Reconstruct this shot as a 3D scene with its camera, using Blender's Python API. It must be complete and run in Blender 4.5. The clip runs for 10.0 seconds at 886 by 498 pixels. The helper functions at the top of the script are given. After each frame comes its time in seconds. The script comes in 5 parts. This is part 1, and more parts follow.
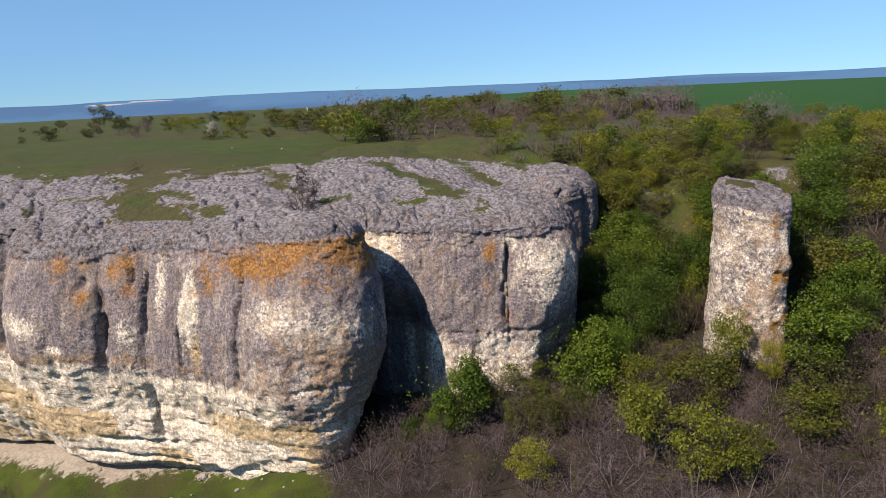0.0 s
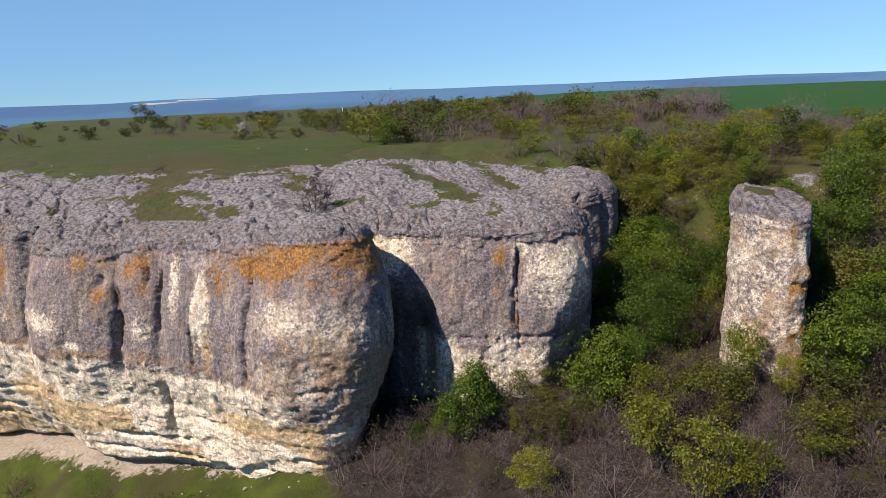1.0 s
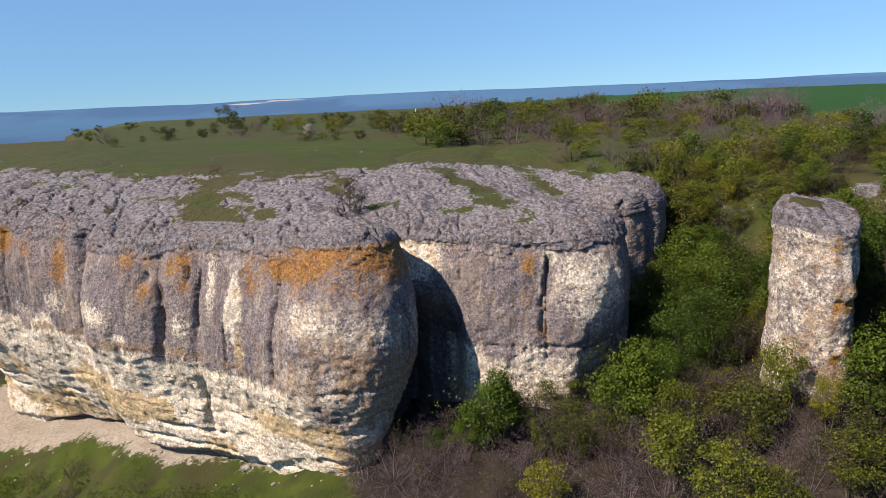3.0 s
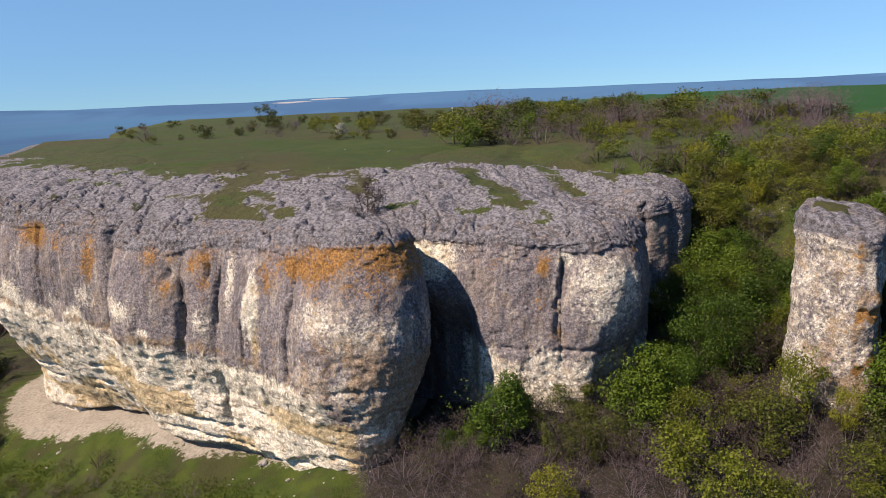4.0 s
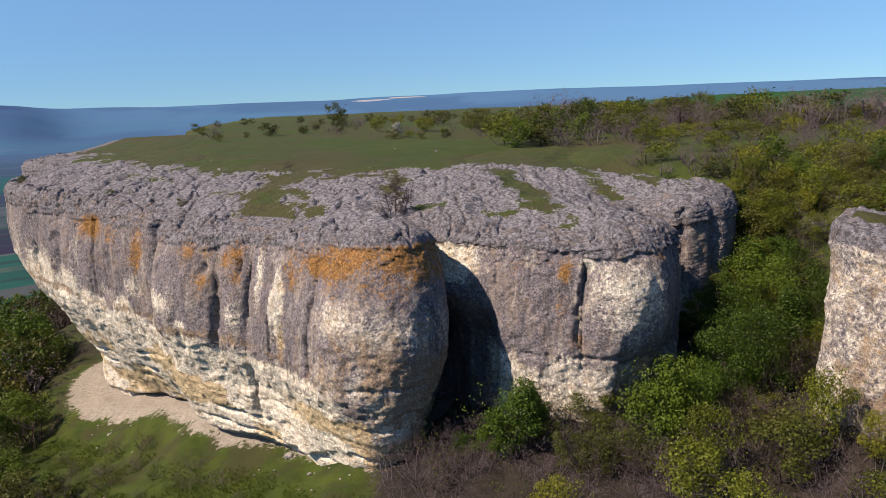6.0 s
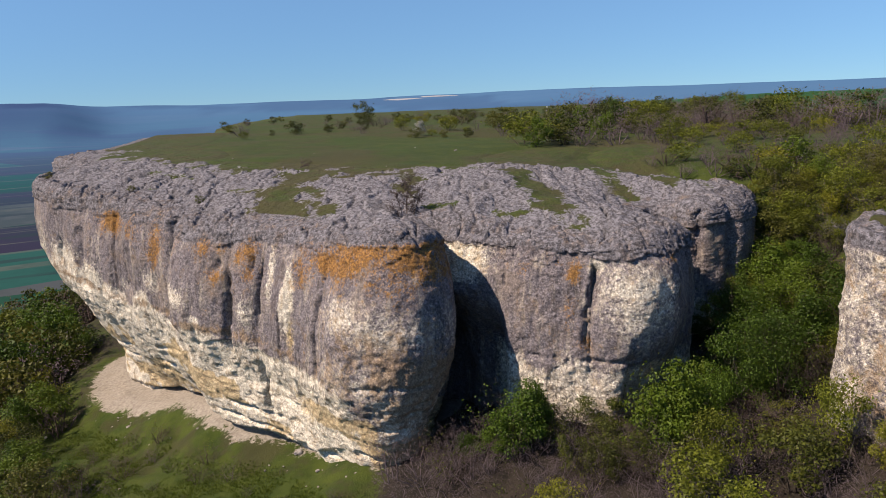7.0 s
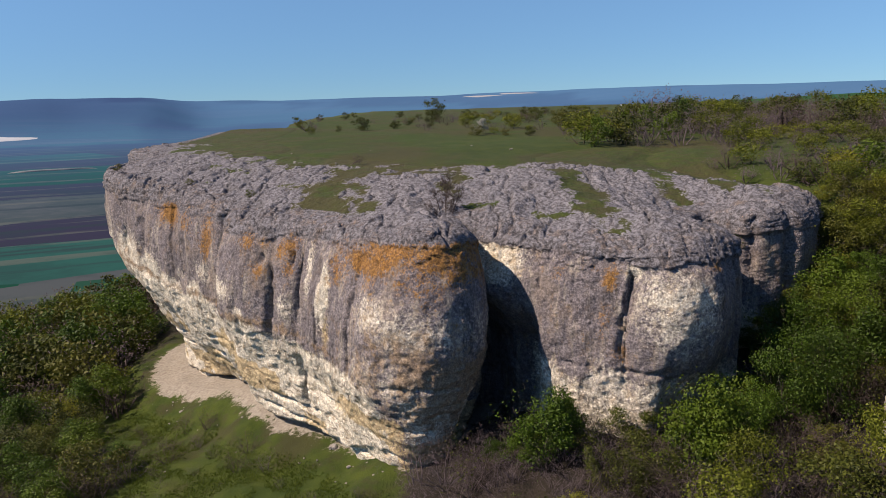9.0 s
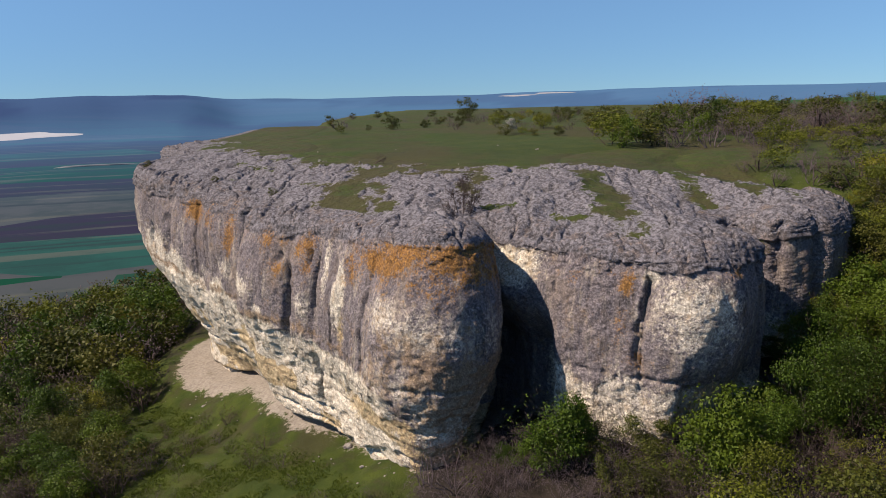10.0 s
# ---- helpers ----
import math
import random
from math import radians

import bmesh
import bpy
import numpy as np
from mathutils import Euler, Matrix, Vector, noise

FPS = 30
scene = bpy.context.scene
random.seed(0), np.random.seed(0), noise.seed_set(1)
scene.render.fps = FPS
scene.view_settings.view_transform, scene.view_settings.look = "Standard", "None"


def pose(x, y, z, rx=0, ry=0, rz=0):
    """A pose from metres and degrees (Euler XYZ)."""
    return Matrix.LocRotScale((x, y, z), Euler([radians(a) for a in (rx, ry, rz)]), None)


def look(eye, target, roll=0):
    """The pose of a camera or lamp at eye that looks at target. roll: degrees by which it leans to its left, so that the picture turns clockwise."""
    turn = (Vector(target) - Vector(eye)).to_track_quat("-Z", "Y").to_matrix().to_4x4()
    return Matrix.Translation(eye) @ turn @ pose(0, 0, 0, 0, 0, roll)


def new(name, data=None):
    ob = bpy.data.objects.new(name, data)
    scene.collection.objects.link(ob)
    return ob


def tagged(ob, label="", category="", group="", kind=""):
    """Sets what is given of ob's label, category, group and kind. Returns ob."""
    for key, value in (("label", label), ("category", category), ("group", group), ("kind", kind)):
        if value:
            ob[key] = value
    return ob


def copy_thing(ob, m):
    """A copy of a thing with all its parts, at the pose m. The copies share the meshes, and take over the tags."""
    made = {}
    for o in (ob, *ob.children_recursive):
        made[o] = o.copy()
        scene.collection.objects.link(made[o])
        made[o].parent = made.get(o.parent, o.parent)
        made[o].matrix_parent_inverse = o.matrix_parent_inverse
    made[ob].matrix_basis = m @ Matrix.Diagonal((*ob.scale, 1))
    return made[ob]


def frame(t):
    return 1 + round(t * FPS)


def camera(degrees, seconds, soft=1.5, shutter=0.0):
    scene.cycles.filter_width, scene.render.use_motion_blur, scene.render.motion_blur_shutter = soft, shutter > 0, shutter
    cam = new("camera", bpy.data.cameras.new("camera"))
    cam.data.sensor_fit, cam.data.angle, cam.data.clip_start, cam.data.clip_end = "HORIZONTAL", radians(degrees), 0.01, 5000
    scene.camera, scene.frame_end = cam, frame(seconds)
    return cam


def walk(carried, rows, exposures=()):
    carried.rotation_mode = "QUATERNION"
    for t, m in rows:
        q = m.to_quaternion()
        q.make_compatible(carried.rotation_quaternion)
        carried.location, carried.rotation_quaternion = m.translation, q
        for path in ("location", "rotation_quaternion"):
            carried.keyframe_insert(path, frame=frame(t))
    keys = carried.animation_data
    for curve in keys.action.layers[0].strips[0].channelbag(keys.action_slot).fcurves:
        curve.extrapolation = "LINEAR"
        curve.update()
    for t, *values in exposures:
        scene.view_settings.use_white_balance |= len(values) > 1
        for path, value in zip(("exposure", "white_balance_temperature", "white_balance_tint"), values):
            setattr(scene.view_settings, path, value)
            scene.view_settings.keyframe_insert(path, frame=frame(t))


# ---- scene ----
cam = camera(64.6, 10.0, 0.9)
PATH = [
    (0, (0.277, -0.145, 7.945), (0.244, 1.805, 7.5), -2.6),
    (0.5, (1.085, 0.021, 7.987), (1.0, 1.97, 7.545), -2.5),
    (1, (1.899, 0.166, 8.057), (1.758, 2.111, 7.617), -2.4),
    (1.5, (2.7, 0.306, 8.114), (2.502, 2.248, 7.676), -2.4),
    (2, (3.455, 0.466, 8.156), (3.2, 2.401, 7.72), -2.4),
    (2.5, (4.184, 0.614, 8.199), (3.872, 2.541, 7.766), -2.5),
    (4, (6.268, 1.213, 8.25), (5.789, 3.106, 7.821), -2.5),
    (4.5, (7.002, 1.423, 8.261), (6.469, 3.302, 7.832), -2.5),
    (5, (7.709, 1.663, 8.241), (7.127, 3.528, 7.816), -2.3),
    (5.5, (8.426, 1.975, 8.304), (7.791, 3.823, 7.88), -2.3),
    (7, (10.183, 2.847, 8.244), (9.423, 4.647, 7.82), -2.2),
    (7.5, (10.658, 3.196, 8.239), (9.851, 4.976, 7.816), -2.1),
    (8, (11.117, 3.538, 8.228), (10.26, 5.295, 7.804), -2.1),
    (8.5, (11.571, 3.996, 8.211), (10.663, 5.727, 7.787), -2.1),
    (9, (12.0, 4.433, 8.223), (11.048, 6.14, 7.798), -1.8),
    (9.5, (12.381, 4.889, 8.22), (11.387, 6.571, 7.795), -1.6),
    (10, (12.73, 5.313, 8.22), (11.694, 6.971, 7.795), -1.5),
]
walk(cam, [(t, look(eye, target, roll)) for t, eye, target, roll in PATH],
     [(0.0, 0.78, 6750, 20), (4.5, 0.74, 6750, 20), (7.5, 0.57, 6750, 20), (10.0, 0.48, 6750, 20)])

# ---- world, sun ----
SUN_AZ, SUN_EL = 46.0, 46.0          # light travels towards azimuth SUN_AZ from +y to +x
world = bpy.data.worlds.new("world")
scene.world = world
world.use_nodes = True
wn = world.node_tree
sky = wn.nodes.new("ShaderNodeTexSky")
sky.sky_type, sky.sun_disc = "NISHITA", False
sky.sun_elevation, sky.sun_rotation = radians(SUN_EL), radians(SUN_AZ + 180)
sky.altitude, sky.air_density, sky.dust_density, sky.ozone_density = 2000, 1.3, 0.0, 4.0
lift = wn.nodes.new("ShaderNodeVectorMath")          # clear air: the bright band sits below the visible horizon
lift.operation = "ADD"
lift.inputs[1].default_value = (0, 0, 0.055)
wn.links.new(wn.nodes.new("ShaderNodeTexCoord").outputs["Generated"], lift.inputs[0])
wn.links.new(lift.outputs[0], sky.inputs["Vector"])
tint = wn.nodes.new("ShaderNodeMix")
tint.data_type, tint.blend_type = "RGBA", "MULTIPLY"
tint.inputs[0].default_value, tint.inputs[7].default_value = 1.0, (0.76, 1.0, 1.07, 1)
wn.links.new(sky.outputs[0], tint.inputs[6])
# blue-grey haze lying low over the valley
height = wn.nodes.new("ShaderNodeSeparateXYZ")
wn.links.new(wn.nodes.new("ShaderNodeTexCoord").outputs["Generated"], height.inputs[0])
low = wn.nodes.new("ShaderNodeMapRange")
low.interpolation_type = "SMOOTHSTEP"
wn.links.new(height.outputs[2], low.inputs[0])
for _i, _v in enumerate((-0.03, 0.24, 1.0, 0.0)):
    low.inputs[1 + _i].default_value = _v
haze = wn.nodes.new("ShaderNodeMix")
haze.data_type, haze.blend_type = "RGBA", "MULTIPLY"
haze.inputs[7].default_value = (0.60, 0.69, 0.81, 1)
wn.links.new(low.outputs[0], haze.inputs[0])
wn.links.new(tint.outputs[2], haze.inputs[6])
wn.links.new(haze.outputs[2], wn.nodes["Background"].inputs[0])
wn.nodes["Background"].inputs[1].default_value = 0.083
sun = new("sun", bpy.data.lights.new("sun", "SUN"))
sun.data.energy, sun.data.angle, sun.data.color = 5.0, radians(0.6), (1.0, 0.88, 0.69)
_a, _e = radians(SUN_AZ), radians(SUN_EL)
sun.matrix_world = look((0, 0, 60), (math.sin(_a) * math.cos(_e), math.cos(_a) * math.cos(_e), 60 - math.sin(_e)))


# ---- noise and shape helpers ----
def _hash(ix, iy, iz, seed):
    h = (ix * 374761393 + iy * 668265263 + iz * 2147483647 + seed * 1274126177) & 0xFFFFFFFF
    h = ((h ^ (h >> 13)) * 1274126177) & 0xFFFFFFFF
    h = ((h ^ (h >> 16)) * 2246822519) & 0xFFFFFFFF
    return ((h ^ (h >> 15)) & 0xFFFFFF) / float(0xFFFFFF) * 2 - 1


def vnoise(x, y, z, seed=0):
    """Smooth value noise, -1 to 1, on arrays."""
    fx, fy, fz = np.floor(x), np.floor(y), np.floor(z)
    ix, iy, iz = fx.astype(np.int64), fy.astype(np.int64), fz.astype(np.int64)
    u, v, w = x - fx, y - fy, z - fz
    u, v, w = [a * a * a * (a * (a * 6 - 15) + 10) for a in (u, v, w)]
    out = 0
    for dx in (0, 1):
        for dy in (0, 1):
            for dz in (0, 1):
                k = (u if dx else 1 - u) * (v if dy else 1 - v) * (w if dz else 1 - w)
                out = out + k * _hash(ix + dx, iy + dy, iz + dz, seed)
    return out


def fbm(x, y, z, octaves=4, seed=0, gain=0.5):
    x, y, z = np.broadcast_arrays(np.asarray(x, float), np.asarray(y, float), np.asarray(z, float))
    total, amp, f = 0, 1.0, 1.0
    for o in range(octaves):
        total = total + amp * vnoise(x * f + 17.3 * o, y * f - 9.1 * o, z * f + 4.7 * o, seed + o)
        amp *= gain
        f *= 2.03
    return total


def ridged(x, y, z, octaves=3, seed=0):
    total, amp, f = 0, 0.6, 1.0
    for o in range(octaves):
        total = total + amp * (1 - np.abs(vnoise(x * f, y * f, z * f, seed + o)) * 2)
        amp *= 0.5
        f *= 2.1
    return total


def cells(x, y, z, seed=0):
    """Nearest random cell: its value, -1 to 1, a tilted facet over it, and the gap to the next cell."""
    x, y, z = np.broadcast_arrays(np.asarray(x, float), np.asarray(y, float), np.asarray(z, float))
    ix, iy, iz = [np.floor(a).astype(np.int64) for a in (x, y, z)]
    best, second = np.full(x.shape, 9.0), np.full(x.shape, 9.0)
    val, tilt = np.zeros(x.shape), np.zeros(x.shape)
    for dx in (-1, 0, 1):
        for dy in (-1, 0, 1):
            for dz in (-1, 0, 1):
                jx, jy, jz = ix + dx, iy + dy, iz + dz
                px = x - jx - 0.5 - 0.5 * _hash(jx, jy, jz, seed)
                py = y - jy - 0.5 - 0.5 * _hash(jx, jy, jz, seed + 7)
                pz = z - jz - 0.5 - 0.5 * _hash(jx, jy, jz, seed + 13)
                d = px * px + py * py + pz * pz
                near = d < best
                second = np.where(near, best, np.minimum(second, d))
                v = _hash(jx, jy, jz, seed + 29)
                val = np.where(near, v, val)
                tilt = np.where(near, px * _hash(jx, jy, jz, seed + 31) + py * _hash(jx, jy, jz, seed + 37) + pz * _hash(jx, jy, jz, seed + 41), tilt)
                best = np.where(near, d, best)
    return val, tilt, np.sqrt(second) - np.sqrt(best)


def sstep(a, b, x):
    t = np.clip((np.asarray(x, float) - a) / (b - a), 0, 1)
    return t * t * (3 - 2 * t)


def lerp(a, b, t):
    return a + (b - a) * t


def seg_dist(x, y, ax, ay, bx, by):
    """Distance of points from a segment."""
    dx, dy = bx - ax, by - ay
    t = np.clip(((x - ax) * dx + (y - ay) * dy) / (dx * dx + dy * dy), 0, 1)
    return np.hypot(x - ax - t * dx, y - ay - t * dy)


def grid_mesh(name, P, mat, keep=None, closed=False, colors=None, parent=None, smooth=True):
    """A mesh from an array of points (rows, columns, 3); keep masks the faces; colors: name -> (rows, columns, 3)."""
    r, c = P.shape[:2]
    idx = np.arange(r * c).reshape(r, c)
    if closed:
        idx = np.concatenate([idx, idx[:, :1]], 1)
    q = np.stack([idx[:-1, :-1], idx[:-1, 1:], idx[1:, 1:], idx[1:, :-1]], -1)
    q = q.reshape(-1, 4) if keep is None else q[keep]
    used = np.unique(q)
    remap = np.zeros(r * c, np.int64)
    remap[used] = np.arange(len(used))
    q = remap[q]
    me = bpy.data.meshes.new(name)
    me.vertices.add(len(used))
    me.vertices.foreach_set("co", P.reshape(-1, 3)[used].astype(np.float32).ravel())
    me.loops.add(q.size)
    me.loops.foreach_set("vertex_index", q.ravel().astype(np.int32))
    me.polygons.add(len(q))
    me.polygons.foreach_set("loop_start", np.arange(0, q.size, 4, dtype=np.int32))
    me.polygons.foreach_set("loop_total", np.full(len(q), 4, np.int32))
    me.polygons.foreach_set("use_smooth", np.full(len(q), smooth))
    for key, val in (colors or {}).items():
        at = me.color_attributes.new(key, "FLOAT_COLOR", "POINT")
        v4 = np.concatenate([val.reshape(-1, 3)[used], np.ones((len(used), 1))], 1)
        at.data.foreach_set("color", v4.astype(np.float32).ravel())
    me.update()
    me.validate()
    me.materials.append(mat)
    ob = new(name, me)
    if parent:
        ob.parent = parent
    return ob


# ---- materials ----
class Nodes:
    """Short hand for building a node material."""

    def __init__(self, name, rough=0.9):
        self.mat = bpy.data.materials.new(name)
        self.mat.use_nodes = True
        self.t = self.mat.node_tree
        self.bsdf = self.t.nodes["Principled BSDF"]
        self.bsdf.inputs["Roughness"].default_value = rough
        self.bsdf.inputs["Specular IOR Level"].default_value = 0.25
        self.pos = self.t.nodes.new("ShaderNodeNewGeometry").outputs["Position"]

    def put(self, socket, v):
        if isinstance(v, bpy.types.NodeSocket):
            self.t.links.new(v, socket)
        elif isinstance(v, tuple) and len(v) == 3 and socket.type == "RGBA":
            socket.default_value = (*v, 1)
        else:
            socket.default_value = v

    def scaled(self, s, src=None):
        n = self.t.nodes.new("ShaderNodeMapping")
        self.put(n.inputs["Vector"], src or self.pos)
        n.inputs["Scale"].default_value = s
        return n.outputs[0]

    def noise(self, scale, detail=4, rough=0.6, vec=None, dist=0.0):
        n = self.t.nodes.new("ShaderNodeTexNoise")
        self.put(n.inputs["Vector"], vec or self.pos)
        n.inputs["Scale"].default_value, n.inputs["Detail"].default_value = scale, detail
        n.inputs["Roughness"].default_value, n.inputs["Distortion"].default_value = rough, dist
        return n.outputs["Fac"]

    def voronoi(self, scale, vec=None, feature="F1"):
        n = self.t.nodes.new("ShaderNodeTexVoronoi")
        n.feature = feature
        self.put(n.inputs["Vector"], vec or self.pos)
        n.inputs["Scale"].default_value = scale
        return n

    def ramp(self, v, lo, hi, a=0.0, b=1.0):
        n = self.t.nodes.new("ShaderNodeMapRange")
        n.interpolation_type = "SMOOTHSTEP"
        self.put(n.inputs[0], v)
        for i, k in enumerate((lo, hi, a, b)):
            n.inputs[1 + i].default_value = k
        return n.outputs[0]

    def mix(self, f, a, b, mode="MIX"):
        n = self.t.nodes.new("ShaderNodeMix")
        n.data_type, n.blend_type = "RGBA", mode
        self.put(n.inputs[0], f)
        self.put(n.inputs[6], a)
        self.put(n.inputs[7], b)
        return n.outputs[2]

    def math(self, op, a, b=0.0):
        n = self.t.nodes.new("ShaderNodeMath")
        n.operation = op
        self.put(n.inputs[0], a)
        self.put(n.inputs[1], b)
        return n.outputs[0]

    def masks(self, name):
        a = self.t.nodes.new("ShaderNodeVertexColor")
        a.layer_name = name
        s = self.t.nodes.new("ShaderNodeSeparateColor")
        self.put(s.inputs[0], a.outputs[0])
        return s.outputs

    def island(self):
        return self.t.nodes.new("ShaderNodeNewGeometry").outputs["Random Per Island"]

    def random(self):
        return self.t.nodes.new("ShaderNodeObjectInfo").outputs["Random"]

    def bump(self, height, strength=0.5, dist=0.05):
        n = self.t.nodes.new("ShaderNodeBump")
        self.put(n.inputs["Height"], height)
        n.inputs["Strength"].default_value, n.inputs["Distance"].default_value = strength, dist
        self.put(self.bsdf.inputs["Normal"], n.outputs[0])

    def done(self, color):
        self.put(self.bsdf.inputs["Base Color"], color)
        return self.mat


def stone(n):
    """Pitted grey pavement stone: colour and relief."""
    mid, speck, grit = n.noise(1.3, 9, 0.70), n.noise(4.2, 9, 0.78), n.noise(15.0, 6, 0.8)
    col = n.mix(n.ramp(speck, 0.44, 0.55), (0.052, 0.049, 0.054), (0.177, 0.172, 0.194))
    col = n.mix(n.ramp(grit, 0.53, 0.66, 0, 0.6), col, (0.305, 0.297, 0.321))
    col = n.mix(n.ramp(mid, 0.54, 0.68, 0, 0.4), col, (0.098, 0.095, 0.110))
    col = n.mix(n.ramp(mid, 0.45, 0.36, 0, 0.55), col, (0.231, 0.224, 0.247))
    col = n.mix(n.ramp(grit, 0.44, 0.36, 0, 0.75), col, (0.026, 0.025, 0.028))
    rel = n.math("ADD", n.math("MULTIPLY", n.noise(1.6, 3, 0.6), 1.0), n.math("MULTIPLY", n.noise(4.5, 3, 0.6), 0.45))
    relief = n.math("ADD", rel, n.math("MULTIPLY", n.noise(11.0, 2, 0.6), 0.16))
    return col, relief, speck, mid, grit


def rock_material():
    n = Nodes("limestone", 0.93)
    a, b = n.masks("mask_a"), n.masks("mask_b")
    topc, _, speck, mid, grit = stone(n)
    big = n.noise(0.4, 5, 0.6)
    streak = n.noise(1.0, 7, 0.68, n.scaled((1.7, 1.7, 0.13)))
    drip = n.noise(1.0, 8, 0.75, n.scaled((4.5, 4.5, 0.6)))
    fine = n.noise(9.0, 6, 0.8)

    def edge(mask, noise_v, amount, lo, hi, top=1.0):
        return n.ramp(n.math("ADD", mask, n.math("MULTIPLY", n.math("SUBTRACT", noise_v, 0.5), amount)), lo, hi, 0, top)

    # weathered grey-mauve crust with faint tan and pale streaks
    grey = n.mix(n.ramp(fine, 0.44, 0.56), (0.086, 0.076, 0.085), (0.234, 0.210, 0.221))
    grey = n.mix(n.ramp(speck, 0.45, 0.58, 0, 0.5), grey, (0.147, 0.130, 0.144))
    grey = n.mix(n.ramp(n.math("MULTIPLY", n.ramp(streak, 0.50, 0.66), n.ramp(speck, 0.36, 0.56)), 0, 1, 0, 0.75), grey, (0.366, 0.325, 0.270))
    grey = n.mix(n.ramp(mid, 0.54, 0.64, 0, 0.45), grey, (0.318, 0.287, 0.271))
    grey = n.mix(n.ramp(big, 0.52, 0.66, 0, 0.5), grey, (0.227, 0.183, 0.152))
    grey = n.mix(n.ramp(streak, 0.45, 0.34, 0, 0.5), grey, (0.077, 0.073, 0.085))
    # fresh cream stone
    cream = n.mix(n.ramp(fine, 0.40, 0.58), (0.40, 0.35, 0.27), (0.77, 0.72, 0.62))
    cream = n.mix(n.ramp(drip, 0.56, 0.68, 0, 0.5), cream, (0.263, 0.219, 0.172))
    cream = n.mix(n.ramp(mid, 0.52, 0.64, 0, 0.6), cream, (0.365, 0.274, 0.169))
    cream = n.mix(n.ramp(streak, 0.53, 0.62, 0, 0.6), cream, (0.556, 0.519, 0.439))
    ochre = n.mix(n.ramp(speck, 0.40, 0.62), (0.33, 0.225, 0.10), (0.56, 0.45, 0.26))
    col = n.mix(edge(a[0], speck, 2.4, 0.25, 0.75), grey, cream)
    col = n.mix(edge(a[1], speck, 2.4, 0.35, 0.9, 0.8), col, ochre)
    col = n.mix(edge(b[1], speck, 1.6, 0.3, 0.7), col, topc)
    # brown crust in blotches, thin dark seams along the lower beds
    blot = n.noise(1.1, 6, 0.72, n.scaled((1.0, 1.0, 0.7)))
    sep = n.t.nodes.new("ShaderNodeSeparateXYZ")
    n.put(sep.inputs[0], n.pos)
    crust = n.ramp(a[0], 0.2, 0.9, 0.55, 0.35)
    col = n.mix(n.math("MULTIPLY", n.math("MULTIPLY", crust, n.ramp(blot, 0.50, 0.62, 0, 0.7)), n.ramp(speck, 0.42, 0.54, 0.2, 1.0)), col, (0.146, 0.099, 0.065))
    beds = n.noise(1.0, 5, 0.66, n.scaled((0.55, 0.55, 4.2)))
    rows = n.math("MULTIPLY", n.ramp(beds, 0.58, 0.66, 0, 0.7), n.ramp(sep.outputs[2], -7.2, -8.6))
    col = n.mix(rows, col, (0.084, 0.067, 0.055))
    # dark water streaks, darker cap band and spots, rusty staining, lichen
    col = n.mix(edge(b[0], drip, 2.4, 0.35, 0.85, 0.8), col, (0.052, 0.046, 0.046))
    col = n.mix(edge(b[2], n.math("ADD", n.math("MULTIPLY", blot, 0.5), n.math("MULTIPLY", speck, 0.5)), 4.5, 0.2, 0.8, 0.85), col, n.mix(n.ramp(grit, 0.4, 0.6), (0.118, 0.074, 0.048), (0.350, 0.255, 0.165)))
    patchy = n.math("ADD", n.math("MULTIPLY", fine, 0.30), n.math("ADD", n.math("MULTIPLY", speck, 0.45), n.math("MULTIPLY", mid, 0.25)))
    lich = edge(a[2], patchy, 5.5, 0.30, 0.80, 0.9)
    col = n.mix(lich, col, n.mix(n.ramp(fine, 0.38, 0.62), (0.125, 0.058, 0.015), (0.335, 0.165, 0.034)))
    # pits
    col = n.mix(n.ramp(grit, 0.42, 0.35, 0, 0.7), col, (0.037, 0.032, 0.029))
    # grain: pale crystals and dark lichen dots
    col = n.mix(1.0, col, n.ramp(n.noise(24.0, 4, 0.8), 0.38, 0.62, 0.62, 1.30), "MULTIPLY")
    col = n.mix(1.0, col, n.ramp(n.noise(6.5, 5, 0.75), 0.40, 0.60, 0.76, 1.20), "MULTIPLY")
    rel = n.math("ADD", n.math("MULTIPLY", n.noise(2.2, 5, 0.62), 1.0), n.math("MULTIPLY", n.noise(8.0, 4, 0.7), 0.45))
    n.bump(rel, 0.9, 0.20)
    return n.done(col)


def grass_color(n):
    big, mid, fine = n.noise(0.06, 5, 0.62), n.noise(0.5, 5, 0.65), n.noise(7.0, 4, 0.75)
    g = n.mix(n.ramp(mid, 0.3, 0.7), (0.030, 0.052, 0.006), (0.058, 0.078, 0.012))
    g = n.mix(n.ramp(big, 0.46, 0.58, 0, 0.75), g, (0.062, 0.052, 0.021))
    g = n.mix(n.ramp(n.noise(0.16, 4, 0.6), 0.55, 0.63, 0, 0.6), g, (0.034, 0.068, 0.006))
    g = n.mix(n.ramp(fine, 0.3, 0.75, 0.5, 0), g, (0.013, 0.018, 0.005))
    return g, fine, mid


